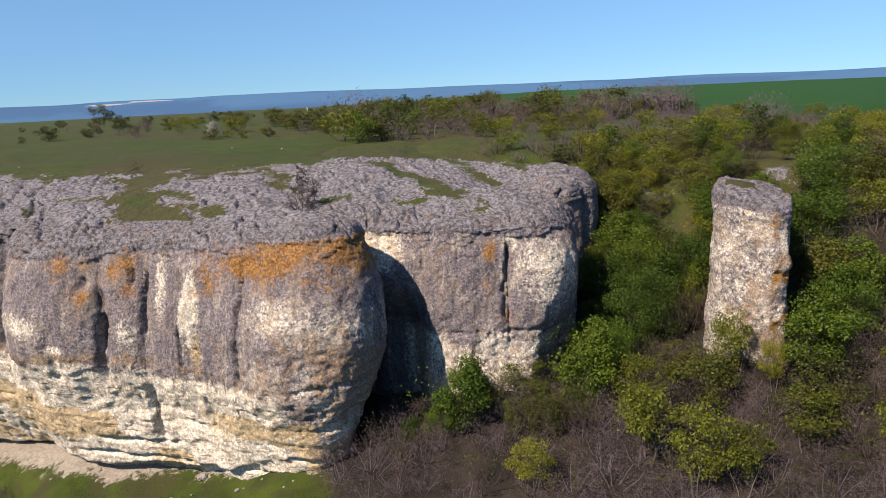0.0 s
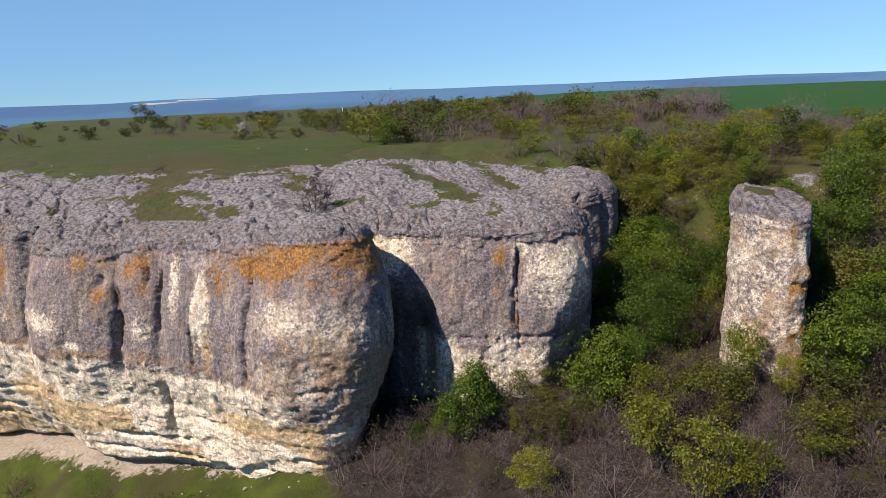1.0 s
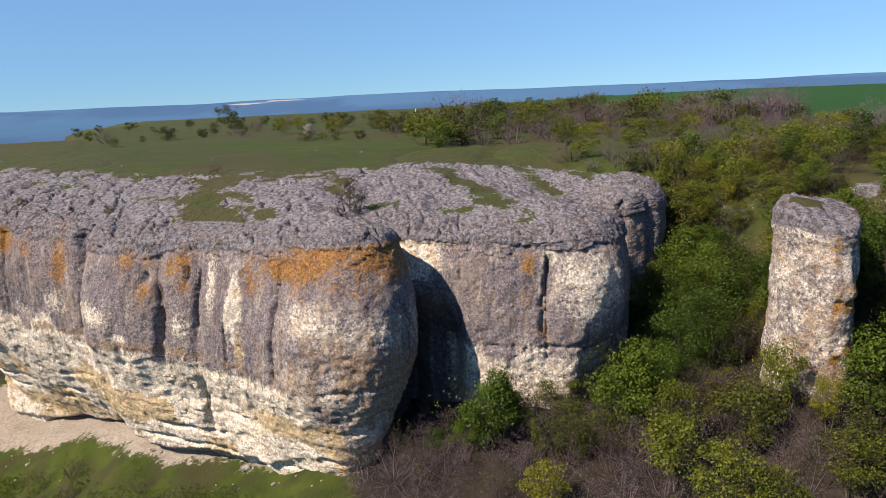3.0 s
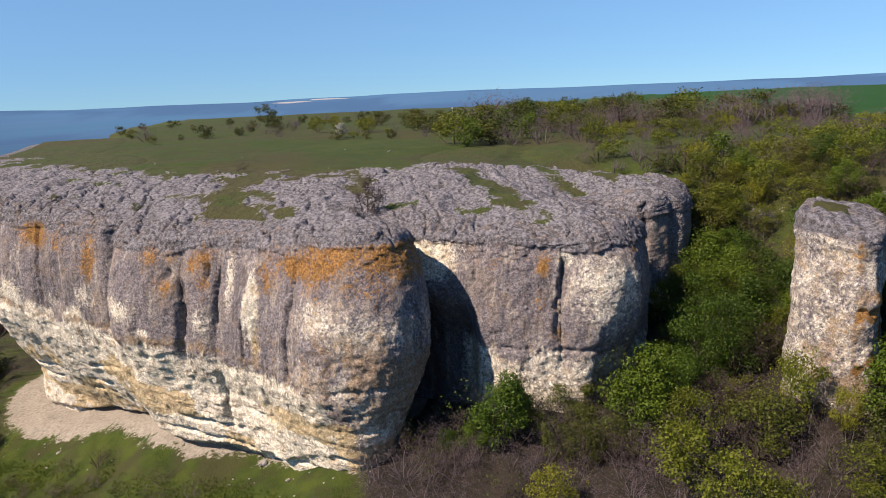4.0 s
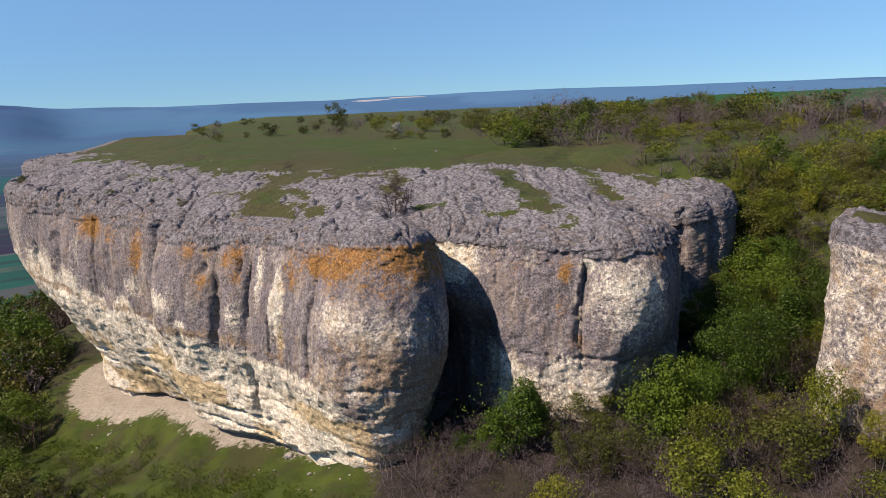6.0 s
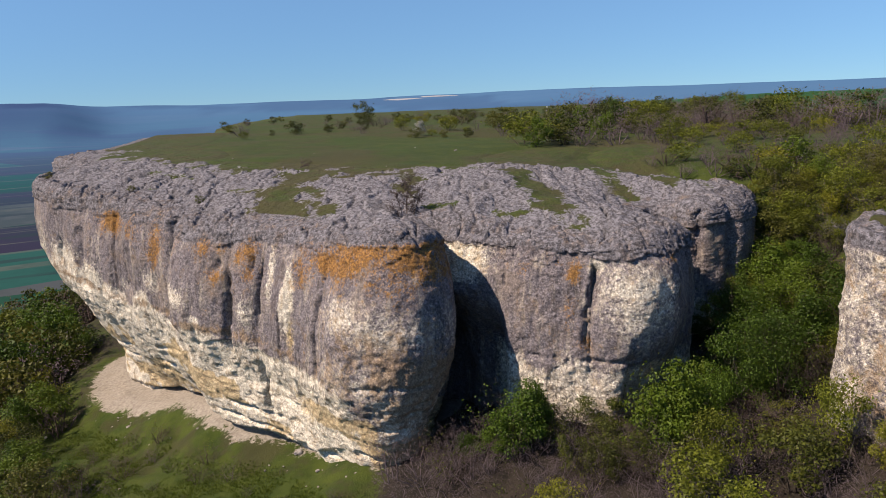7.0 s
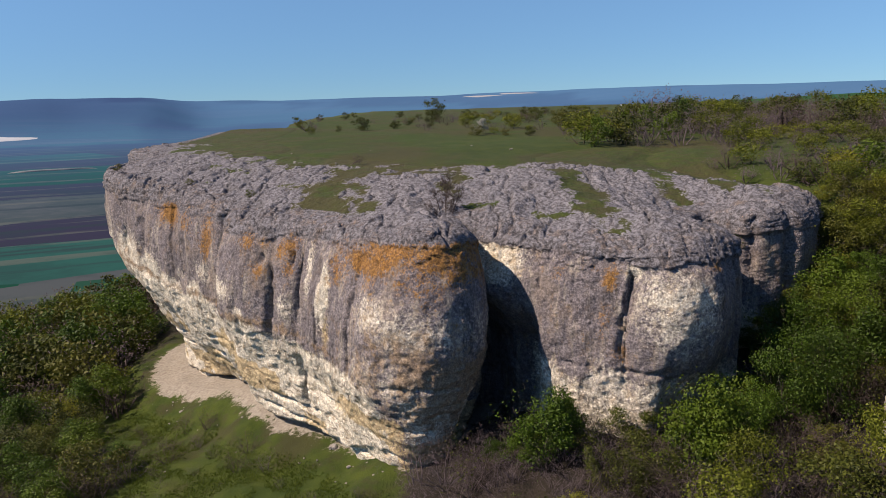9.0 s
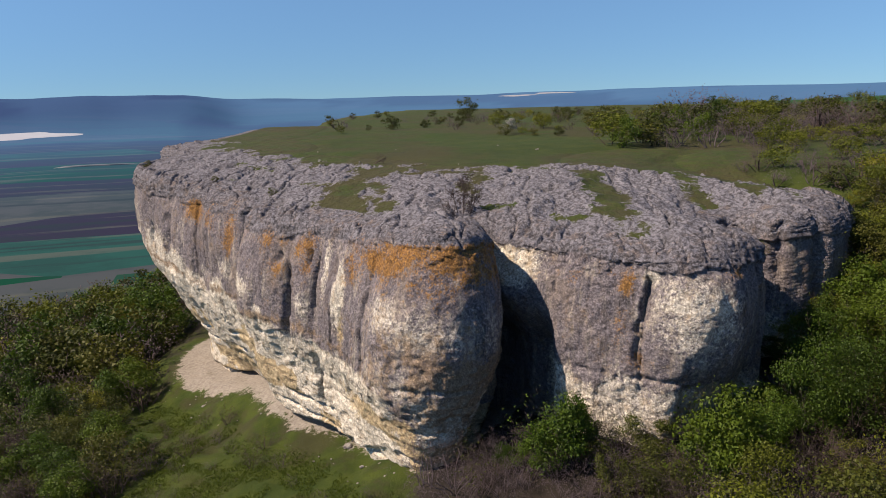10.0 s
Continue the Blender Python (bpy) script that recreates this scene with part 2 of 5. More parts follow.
def top_material():
    """Plateau rim: pavement and turf, told apart by mask_a."""
    n = Nodes("pavement_and_turf", 0.95)
    a = n.masks("mask_a")
    rock, relief, speck, mid, grit = stone(n)
    rock = n.mix(a[1], rock, (0.040, 0.038, 0.037))
    turf, f2, m2 = grass_color(n)
    turf = n.mix(n.ramp(mid, 0.45, 0.6, 0.1, 0.6), turf, (0.044, 0.037, 0.018))
    k = n.ramp(n.math("ADD", a[0], n.math("MULTIPLY", n.math("SUBTRACT", n.math("ADD", n.math("MULTIPLY", speck, 0.6), n.math("MULTIPLY", mid, 0.4)), 0.5), 3.4)), 0.40, 0.66)
    n.bump(relief, 1.0, 0.17)
    return n.done(n.mix(k, turf, rock))


def ground_material():
    """Turf, leaf litter (mask r), bare pale gravel (g), crop (b)."""
    n = Nodes("ground", 0.95)
    a = n.masks("mask_a")
    turf, fine, mid = grass_color(n)
    lush = n.mix(n.ramp(mid, 0.3, 0.7), (0.022, 0.039, 0.003), (0.048, 0.066, 0.007))
    lush = n.mix(n.ramp(n.noise(0.22, 5, 0.65), 0.5, 0.62, 0, 0.7), lush, (0.038, 0.034, 0.014))
    litter = n.mix(n.ramp(mid, 0.3, 0.7), (0.014, 0.011, 0.009), (0.035, 0.027, 0.022))
    litter = n.mix(n.ramp(fine, 0.4, 0.7, 0, 0.6), litter, (0.023, 0.022, 0.013))
    gravel = n.mix(n.ramp(n.noise(4.0, 5, 0.7), 0.3, 0.7), (0.198, 0.169, 0.139), (0.336, 0.304, 0.260))
    b = n.masks("mask_b")
    col = n.mix(b[0], turf, lush)
    w = n.math("MULTIPLY", n.math("SUBTRACT", n.noise(3.0, 8, 0.8), 0.5), 2.4)
    col = n.mix(n.ramp(n.math("ADD", a[0], w), 0.35, 0.65), col, litter)
    col = n.mix(n.ramp(n.math("ADD", a[1], w), 0.4, 0.6), col, gravel)
    col = n.mix(a[2], col, n.mix(n.noise(0.02, 3), (0.008, 0.046, 0.004), (0.012, 0.061, 0.007)))
    n.bump(n.math("ADD", fine, mid), 0.8, 0.15)
    return n.done(col)


def leaf_material(name, dark, light, trans=0.28):
    n = Nodes(name, 0.6)
    c = n.mix(n.island(), dark, light)
    c = n.mix(n.ramp(n.random(), 0, 0.6, 0.5, 0.0), c, tuple(0.55 * v for v in dark))
    c = n.mix(n.ramp(n.random(), 0.6, 1, 0.0, 0.45), c, (1.3 * light[0], 1.0 * light[1], 0.9 * light[2]))
    n.done(c)
    t = n.t.nodes.new("ShaderNodeBsdfTranslucent")
    n.put(t.inputs[0], c)
    m = n.t.nodes.new("ShaderNodeMixShader")
    m.inputs[0].default_value = trans
    n.t.links.new(n.bsdf.outputs[0], m.inputs[1])
    n.t.links.new(t.outputs[0], m.inputs[2])
    n.t.links.new(m.outputs[0], n.t.nodes["Material Output"].inputs[0])
    return n.mat


def bark_material(name, a, b):
    n = Nodes(name, 0.9)
    c = n.mix(n.noise(3.0, 4), a, b)
    c = n.mix(n.ramp(n.random(), 0, 1, 0, 0.4), c, tuple(0.6 * v for v in a))
    return n.done(c)


ROCK, TOP, GROUND = rock_material(), top_material(), ground_material()
LEAF = {
    "green": leaf_material("leaf_fresh_green", (0.0200, 0.0440, 0.0030), (0.0800, 0.1390, 0.0100)),
    "olive": leaf_material("leaf_olive", (0.0270, 0.0360, 0.0045), (0.0900, 0.1030, 0.0150)),
    "yellow": leaf_material("leaf_yellow_green", (0.0539, 0.0681, 0.0055), (0.1607, 0.1834, 0.0152)),
    "white": leaf_material("blossom", (0.255, 0.255, 0.219), (0.439, 0.439, 0.395)),
}
BARK = bark_material("bark", (0.044, 0.035, 0.028), (0.088, 0.073, 0.061))
TWIG = bark_material("twigs_grey_mauve", (0.078, 0.061, 0.068), (0.160, 0.127, 0.140))
TWIGB = bark_material("twigs_brown", (0.044, 0.032, 0.031), (0.094, 0.071, 0.067))

# ---- the plateau's rim in plan, from its far end round the prow to the gully head ----
RIM = [(-330, 520), (-200, 270), (-135, 156), (-97, 108), (-79, 85), (-74.5, 75), (-71.0, 68.5), (-69.6, 66.4), (-66.5, 65.4), (-61, 63.4), (-57.5, 60.5), (-55.4, 56.5), (-53.9, 53.0), (-53.1, 51.6), (-52.2, 50.6),
       (-49.6, 48.3), (-44, 46.4), (-37, 45.4), (-31, 43.9), (-28.8, 43.2), (-27.6, 42.9), (-26.9, 42.4), (-25.6, 41.1), (-23.8, 40.4),
       (-20, 40.0), (-17.2, 39.7), (-14.6, 38.6), (-12.2, 37.4), (-9.8, 35.8), (-7.4, 35.1), (-5.7, 35.5), (-5.0, 36.7),
       (-5.0, 38.2), (-5.5, 39.4), (-6.9, 40.9), (-8.5, 42.2), (-7.2, 41.9), (-5.9, 41.2), (-4.4, 40.85), (-2, 40.55), (2.8, 40.3), (4.5, 40.35),
       (5.3, 40.9), (6.2, 42.1), (6.9, 43.5), (7.2, 45.0), (6.6, 46.6), (4.6, 48.2), (4.2, 51.2), (5.6, 52.6), (6.9, 50.7), (8.6, 50.6), (9.8, 52.4), (10.6, 55), (10.9, 57.2), (10.4, 59.6), (8.8, 61.4), (7.2, 63.4), (4, 68)]


def smooth_curve(pts, step, rounds=2, closed=False):
    """Corner-cut and evenly spaced curve."""
    p = np.array(pts, float)
    for _ in range(rounds):
        b = np.roll(p, -1, 0) if closed else p[1:]
        a = p if closed else p[:-1]
        q = np.stack([0.75 * a + 0.25 * b, 0.25 * a + 0.75 * b], 1).reshape(-1, 2)
        p = q if closed else np.concatenate([p[:1], q, p[-1:]])
    if closed:
        p = np.concatenate([p, p[:1]])
    s = np.concatenate([[0], np.cumsum(np.hypot(*np.diff(p, axis=0).T))])
    n = int(s[-1] / step)
    u = np.linspace(0, s[-1], n + 1)
    return np.stack([np.interp(u, s, p[:, 0]), np.interp(u, s, p[:, 1])], 1), u


RIM_LINE, _ = smooth_curve(RIM, 1.0)
RIM_POLY = np.concatenate([RIM_LINE, [(4, 72), (60, 900), (-500, 900)]])


def rim_distance(x, y):
    """Distance from the rim, positive on the plateau."""
    x, y = np.asarray(x, float), np.asarray(y, float)
    d = np.full(x.shape, 1e9)
    L = RIM_LINE
    for i in range(len(L) - 1):
        d = np.minimum(d, seg_dist(x, y, *L[i], *L[i + 1]))
    inside = np.zeros(x.shape, bool)
    q = RIM_POLY
    for i in range(len(q)):
        (ax, ay), (bx, by) = q[i], q[(i + 1) % len(q)]
        if ay != by:
            inside ^= ((ay > y) != (by > y)) & (x < (bx - ax) * (y - ay) / (by - ay) + ax)
    return np.where(inside, d, -d)


def plateau_z(x, y, d):
    d = np.maximum(d, 14 * sstep(60, 75, y) * sstep(-8, 0, x))
    rim = np.interp(x, [-73, -48, -37, -30, -25, -12, -9, -6, -4.6, -3.6, 3, 8, 12, 16], [2.5, 2.0, 1.2, 0.7, 0.45, 0.6, 0.85, 1.1, 1.0, 0.4, 0.15, 0.75, 1.3, 1.5])
    far = 2.95 + 2.3 * sstep(60, 220, y + 0.7 * x) * sstep(-30, 60, x) - 1.2 * sstep(120, 330, y) * sstep(0, -80, x)
    dip = 1.0 * np.exp(-((x + 5.4) / 1.5) ** 2 - ((y - 40.2) / 1.7) ** 2)
    return lerp(rim, far, 1 - np.exp(-np.maximum(d, 0) / 7.5)) - dip


def lowland_z(x, y, d):
    z = np.interp(x, [-260, -200, -150, -125, -100, -84, -62, -50, -39, -13, -9, -4, 3, 10, 16, 30, 60], [-125, -119, -96, -64, -27, -23.0, -22.0, -21.2, -19.6, -14.5, -13.0, -11.9, -11.2, -10.6, -9.4, -7, -4])
    z = z + np.interp(x, [-60, -25, -13, -5], [2.3, 1.9, 0.2, 0.0]) * (1 - sstep(-1.5, 5.5, -d))
    z = z + 1.5 * np.exp(-((x - 2) / 6.5) ** 2 - ((y - 39.5) / 4.5) ** 2)
    z = z + 2.6 * np.exp(-((x - 17.2) / 4.0) ** 2 - ((y - 39.2) / 4.8) ** 2)
    z = z - 0.04 * np.maximum(0, y - 50) * sstep(-44, -56, x)
    z = z - 0.13 * np.maximum(0, 33 - y) - 0.2 * np.maximum(0, -y)
    return z + 0.35 * fbm(x * 0.16, y * 0.16, 0, 3, 5)


def bank(x, y):
    """How far the gully's head and right bank have risen to plateau level."""
    f = (y - 42) / 24 + np.maximum(0, x - 16) * 0.06
    return sstep(0, 1, f) * np.maximum(sstep(3, 8, x), sstep(58, 62.5, y) * sstep(-10, 2, x))


def ground_z(x, y, d=None):
    x, y = np.asarray(x, float), np.asarray(y, float)
    if d is None:
        d = rim_distance(x, y)
    p = plateau_z(x, y, d) - 0.16 * sstep(0.4, 1.4, d) * sstep(17, 15, d)
    w = np.maximum(np.where(d > 0, sstep(9, 13, d), 0), np.where(d > 0, 0, bank(x, y)) * (y > 30))
    w = np.where(d > 0, np.maximum(w, bank(x, y) * sstep(60.5, 64, y) * sstep(-4, 1.5, x)), w)
    z = lerp(lowland_z(x, y, d), p, w) + 0.10 * w * fbm(x * 0.12, y * 0.12, 3, 3, 9)
    r = np.hypot(x, y - 50)
    z = z - 30 * sstep(190, 270, r) * (1 - w)
    return np.where(r > 330, lerp(z, -150, sstep(330, 440, r)), z)


def rock_share(x, y, d):
    """1 where bare pavement shows on the plateau, 0 where turf does."""
    edge = np.interp(x, [-100, -79, -50, -34.6, -28, -23, -15, -6, 1, 7.5, 12], [101, 80, 60.5, 52.6, 52.4, 49.6, 53.0, 56.3, 59.6, 61.2, 63])
    wob = fbm(x * 0.33, y * 0.33, 0, 6, 21, 0.68)
    m = (edge - y) * 0.45 + 1.3 * wob + 0.35
    m = np.minimum(m, 1.4)
    for ax, ay, bx, by, w in ((-17, 40.6, -21, 46, 2.1), (-21, 46, -22, 51, 2.0), (-18, 44, -14.2, 41.4, 0.8), (-19.5, 47, -16.5, 44.5, 1.2), (-20, 50.5, -13.5, 52.5, 0.7), (-27, 47.6, -21, 46.5, 0.5),
                              (-8.6, 43.6, -6.6, 44.2, 0.8), (-6.5, 57.5, -3.0, 50.5, 0.9), (-3.0, 50.5, 1.2, 42, 0.95), (-1.5, 62, 4.6, 51.5, 0.7), (2.0, 62, 6.6, 54.5, 0.6), (4.6, 62, 8.5, 56, 0.5), (-14.5, 55, -11.8, 49.5, 0.5),
                              (-11.5, 48, -9.5, 44.5, 0.45), (-3, 43.2, -1.2, 43.8, 0.3), (-36.5, 47.2, -34, 47.6, 0.45), (-46, 55, -33, 50.5, 0.4)):
        m = np.minimum(m, (seg_dist(x, y, ax, ay, bx, by) - w) * 0.8 + 0.8 * wob + 0.3)
    return sstep(-0.65, 0.75, m)


def top_relief(x, y, rock):
    """Height of clints, steps and joints on the bare pavement."""
    u, v = x * 0.91 + y * 0.41, -x * 0.41 + y * 0.91
    joints = ridged(u * 0.55, v * 0.12, 0.0, 2, 31)
    lumps = fbm(x * 0.55, y * 0.55, 0, 4, 41, 0.55)
    steps = np.round(lumps * 4) / 4
    fine = fbm(x * 2.6, y * 2.6, 0, 3, 47, 0.6)
    wu, wv = u + 0.35 * fbm(x * 0.9, y * 0.9, 0, 3, 215), v + 0.35 * fbm(x * 0.9, y * 0.9, 3, 3, 217)
    cv, ct, cg = cells(wu * 0.62, wv * 0.26, 0.5, 211)
    clint = 0.09 * cv + 0.10 * ct - 0.26 * sstep(0.07, 0.0, cg)
    cv, ct, cg = cells(wu * 1.9, wv * 1.1, 0.5, 213)
    clint = clint + 0.03 * cv + 0.05 * ct - 0.06 * sstep(0.10, 0.0, cg) + 0.035 * fbm(x * 5.0, y * 5.0, 0, 2, 219)
    return rock * (0.08 + 0.11 * lerp(lumps, steps, 0.7) - 0.24 * sstep(0.6, 0.85, joints) + 0.03 * fine + clint), joints


# ---- the cliff: one sheet over the rim and down the face ----
def build_cliff():
    line, u = smooth_curve(RIM[3:], 0.04)
    away = np.maximum(sstep(-54, -60, line[:, 0]), sstep(48, 53, line[:, 1]) * (line[:, 0] > -20))
    pick = np.unique(np.searchsorted(np.cumsum(0.04 / lerp(0.08, 0.26, away)), np.arange(0, 6000)))
    pick = pick[pick < len(u)]
    line, u = line[pick], u[pick]
    k = np.ones(9) / 9
    tx, ty = np.gradient(line[:, 0], u), np.gradient(line[:, 1], u)
    nx, ny = np.convolve(np.pad(ty, 4, "edge"), k, "valid"), -np.convolve(np.pad(tx, 4, "edge"), k, "valid")
    ln = np.hypot(nx, ny) + 1e-9
    nx, ny = nx / ln, ny / ln
    lx, ly = line[None, :, 0], line[None, :, 1]
    # a smoother rim line, which the lower beds follow
    wide = np.ones(61) / 61
    sx, sy = [np.convolve(np.pad(v, 30, "edge"), wide, "valid") for v in (line[:, 0], line[:, 1])]
    snx, sny = [np.convolve(np.pad(v, 30, "edge"), wide, "valid") for v in (nx, ny)]
    sn = np.hypot(snx, sny) + 1e-9
    snx, sny = snx / sn, sny / sn

    def at(x, y):
        return u[np.argmin((line[:, 0] - x) ** 2 + (line[:, 1] - y) ** 2)]

    def along(anchors, column):
        return np.interp(u, [at(r[0], r[1]) for r in anchors], [r[column] for r in anchors])

    # anchor x, y; bulge; depth of the bulge; start and slope of the undercut; flare at the foot
    shape = [(-90, 100, .4, 5, 10, .4, 0), (-70, 67.5, .3, 5, 9, .5, 0), (-57, 60, .2, 4, 8, .5, 0), (-53, 51.6, .35, 4, 6.5, .75, 0), (-49.6, 48.3, .4, 4, 6.8, .8, 0), (-45, 46.6, .5, 4, 8.4, .6, 0), (-41, 46, .7, 5, 9.4, .5, 0), (-36, 45.2, 1.0, 5, 10.6, .6, 0), (-28.4, 43, .9, 5, 11.2, .5, 0),
             (-23.8, 40.4, 1.35, 6, 12, .3, 0), (-17, 39.7, 1.35, 6, 11.5, .15, .2), (-12, 37.4, 1.6, 6, 11.0, .15, .2), (-7.4, 35, 1.75, 6, 8.2, .28, 0), (-5.0, 37, 1.35, 5.5, 7.0, .55, 0),
             (-5.5, 39.4, .4, 5, 7, .5, 0), (-8.5, 42.2, .1, 4, 30, 0, 0), (-4.6, 40.9, .9, 7, 30, 0, 0), (2.8, 40.3, 1.1, 7, 30, 0, 0), (4.9, 40.45, 1.0, 4.5, 5.6, .35, 0),
             (7.0, 43.8, .9, 3.5, 5.2, .35, 0), (4.6, 48.2, .1, 4, 30, 0, 0), (5.6, 52.6, .1, 4, 30, 0, 0), (8.6, 50.6, .5, 2, 30, 0, 0), (9.8, 52.4, .7, 2, 30, 0, 0), (12, 59, .6, 2, 30, 0, 0)]
    bul, hb, us, sl, fl = [along(shape, i) for i in (2, 3, 4, 5, 6)]
    # the cap bed along the rim: thickness, how far it juts over the face, roundness of its edge, reach beyond the rim line
    cap = [(-70, 67.5, 1.6, .3, .3, .5), (-53, 51.6, 1.5, .2, .2, .45), (-36, 45.2, 1.35, .12, .30, .6), (-28.4, 43, 1.2, .10, .34, .6), (-23, 40.3, 1.2, .16, .36, .6), (-15, 38.8, .85, .10, .26, .55), (-12.4, 37.4, .5, .12, .16, .25), (-10.5, 36.3, .40, .12, .10, .10),
           (-5.7, 35.5, .45, .10, .10, .10), (-5, 37.6, .6, .14, .14, .2), (-5.4, 39.2, .6, .2, .16, .25), (-6, 41.2, .55, .14, .24, .5), (2.8, 40.3, .50, .13, .26, .55), (4.2, 40.4, .85, .26, .30, .6), (7, 43.8, 1.3, .2, .4, .6), (12, 59, 1.2, .2, .4, .5)]
    capz, jut, edge_r, reach = [along(cap, i)[None] for i in (2, 3, 4, 5)]
    zr = plateau_z(line[:, 0], line[:, 1], np.zeros(len(u)))
    sink = 2.5 * sstep(60.8, 63.2, line[:, 1]) * (line[:, 0] > 0)
    zr = zr - sink
    dl = np.full(len(u), 0.0)
    foot = ground_z(line[:, 0] + nx * 0.3, line[:, 1] + ny * 0.3, dl - 0.3)
    H = np.clip(zr - foot + 3.0, 4, 26)
    # profile rows
    inl = np.linspace(1.5, 0.0, 17)[:-1]
    fr = np.linspace(0, 1, 176) ** 1.15
    n_in = len(inl)
    h = np.concatenate([np.zeros((n_in, 1)) + 0 * H, fr[:, None] * H], 0)
    off = np.concatenate([-inl[:, None] + 0 * H, 0 * fr[:, None] * H], 0)
    hh = h[n_in:]
    S, Z = u[None] + 0 * hh, zr[None] - hh
    left = (lx < -4.6) & (ly < 39.8) | (lx < -9)
    lipz = capz * (1 + 0.22 * fbm(S * 0.6, 0, 0, 5, 12, 0.6))
    crust = reach * (1 - np.exp(-hh / edge_r)) - jut * sstep(lipz - 0.08, lipz + 0.16, hh)
    # thin ragged beds within the cap
    thin = vnoise(S * 0.5, Z * 5.5 + 0.4 * fbm(S * 0.3, 0, 0, 2, 14), 3.0 + 0 * S, 15)
    crust = crust + sstep(lipz + 0.25, lipz - 0.1, hh) * sstep(0.05, 0.25, hh) * (0.07 * thin - 0.16 * sstep(0.35, 0.75, thin))
    macro = bul * np.sin(np.pi / 2 * np.clip(hh / hb, 0, 1)) - sl * (np.log1p(np.exp((hh - us) * 1.5)) / 1.5) + fl * sstep(5.5, 8.5, hh)
    macro = np.maximum(macro, -np.interp(lx, [-53, -46, -40], [7.0, 4.5, 3.0]))
    # the lower beds stand back from the rounded columns above
    back = np.interp(lx, [-54, -46, -36, -27, -24, -14, -10, -7], [0.1, 0.15, 0.35, 0.45, 0.75, 0.55, 0.2, 0.0]) * left
    zstep = np.interp(lx, [-54, -44, -36, -28, -20, -12, -6], [-6.2, -6.4, -7.2, -7.4, -7.0, -7.3, -7.2]) + 0.3 * fbm(S * 0.3, 0, 0, 4, 27, 0.6)
    macro = macro - back * (0.18 * sstep(0.0, -0.25, Z - zstep) + 0.82 * sstep(-0.2, -3.2, Z - zstep))
    # cracks and hollows: anchor, half width, depth, top, foot
    for cx, cy, w, dep, zt, zb in ((-27.3, 42.7, .30, 2.3, 3, -7.4), (-27.9, 43.0, .5, .5, 0.2, -7.0), (-20.3, 40.0, .26, 1.25, -4.2, -5.8), (-20.3, 40.0, .36, .38, -2.8, -8), (-21.4, 40.1, .28, .55, -1.9, -2.5),
                                   (-17.3, 39.7, .15, .5, -1.6, -4.8), (-18.2, 39.8, .2, .3, -1.4, -2.4), (-13.6, 38.2, .09, .35, -3.2, -6.6), (-14.6, 38.6, .10, .3, -4.4, -7.0), (-10.9, 36.6, .10, .3, -1.4, -7.0), (3.2, 40.3, .12, .42, -1.2, -5.4), (3.5, 40.3, .3, .35, -1.1, -1.5),
                                   (-33.5, 44.6, .6, .25, -2.5, -6), (-41, 45.9, .6, .3, -1.5, -6.5), (-44.5, 46.5, .25, .4, -2.6, -4.6), (-36, 45.2, .4, .22, -3, -7), (-23.4, 40.4, .3, .2, -5, -8), (-5.05, 38, .3, .3, -2, -9),
                                   (0.4, 40.4, .10, .08, -.8, -5), (8.0, 50.5, .14, .5, .6, -5), (9.6, 52.0, .16, .6, .8, -5), (10.7, 55.6, .2, .5, 1, -5), (-17.6, 39.7, .30, .5, -8.4, -12), (-13.2, 38, .22, .4, -8.6, -10.4), (-1.6, 40.5, .10, .35, -1.95, -2.2)):
        sc = at(cx, cy)
        wob = min(1.0, w / 0.12) * (0.16 * fbm(Z * 0.5, sc, 0, 4, 7) + 0.10 * fbm(S * 2.0, Z * 2.0, 0, 3, 8))
        macro = macro - dep * np.exp(-((S - sc - wob) / w) ** 2) * sstep(zb - 0.5, zb + 0.5, Z) * (1 - sstep(zt - 0.4, zt + 0.4, Z))
    # rounded lobes between the main seams
    for (ax, ay), (bx, by), dep in (((-27.1, 42.5), (-20.3, 40.0), .75), ((-20.3, 40.0), (-17.3, 39.7), .45), ((-17.3, 39.7), (-13.6, 38.2), .25), ((-36, 45.2), (-27.5, 42.85), .5), ((-10.9, 36.6), (-5.05, 38), .3), ((3.2, 40.35), (7.0, 44.5), .85)):
        s0, s1 = at(ax, ay), at(bx, by)
        q = np.clip((S - s0) / (s1 - s0), 0, 1)
        low_end = -6.6 if ax < 0 else -5.4
        macro = macro + dep * (np.sqrt(np.sin(np.pi * q)) - 0.6 * ((q > 0) & (q < 1))) * sstep(0.3, 1.6, hh) * sstep(low_end - 2.4, low_end + 0.4, Z)
    # shallow flutes down the upper face
    macro = macro + sstep(-8, -6.5, Z) * sstep(0.6, 1.6, hh) * (0.09 * vnoise(S * 0.7, Z * 0.07, 7.0 + 0 * S, 25) + 0.05 * vnoise(S * 2.0, Z * 0.16, 3.0 + 0 * S, 26))
    # bedding ledges in the lower third and the dark slots along them
    low = sstep(-6.8, -8.2, Z) * left
    wav = Z + 0.25 * fbm(S * 0.1, Z * 0.05, 1, 3, 3)
    macro = macro + low * (0.05 * vnoise(S * 0.14, wav * 0.9, 2.0 + 0 * S, 13) + 0.03 * vnoise(S * 0.4, wav * 2.4, 5.0 + 0 * S, 17) + 0.10 * vnoise(S * 0.9, Z * 0.25, 1.0 + 0 * S, 18))
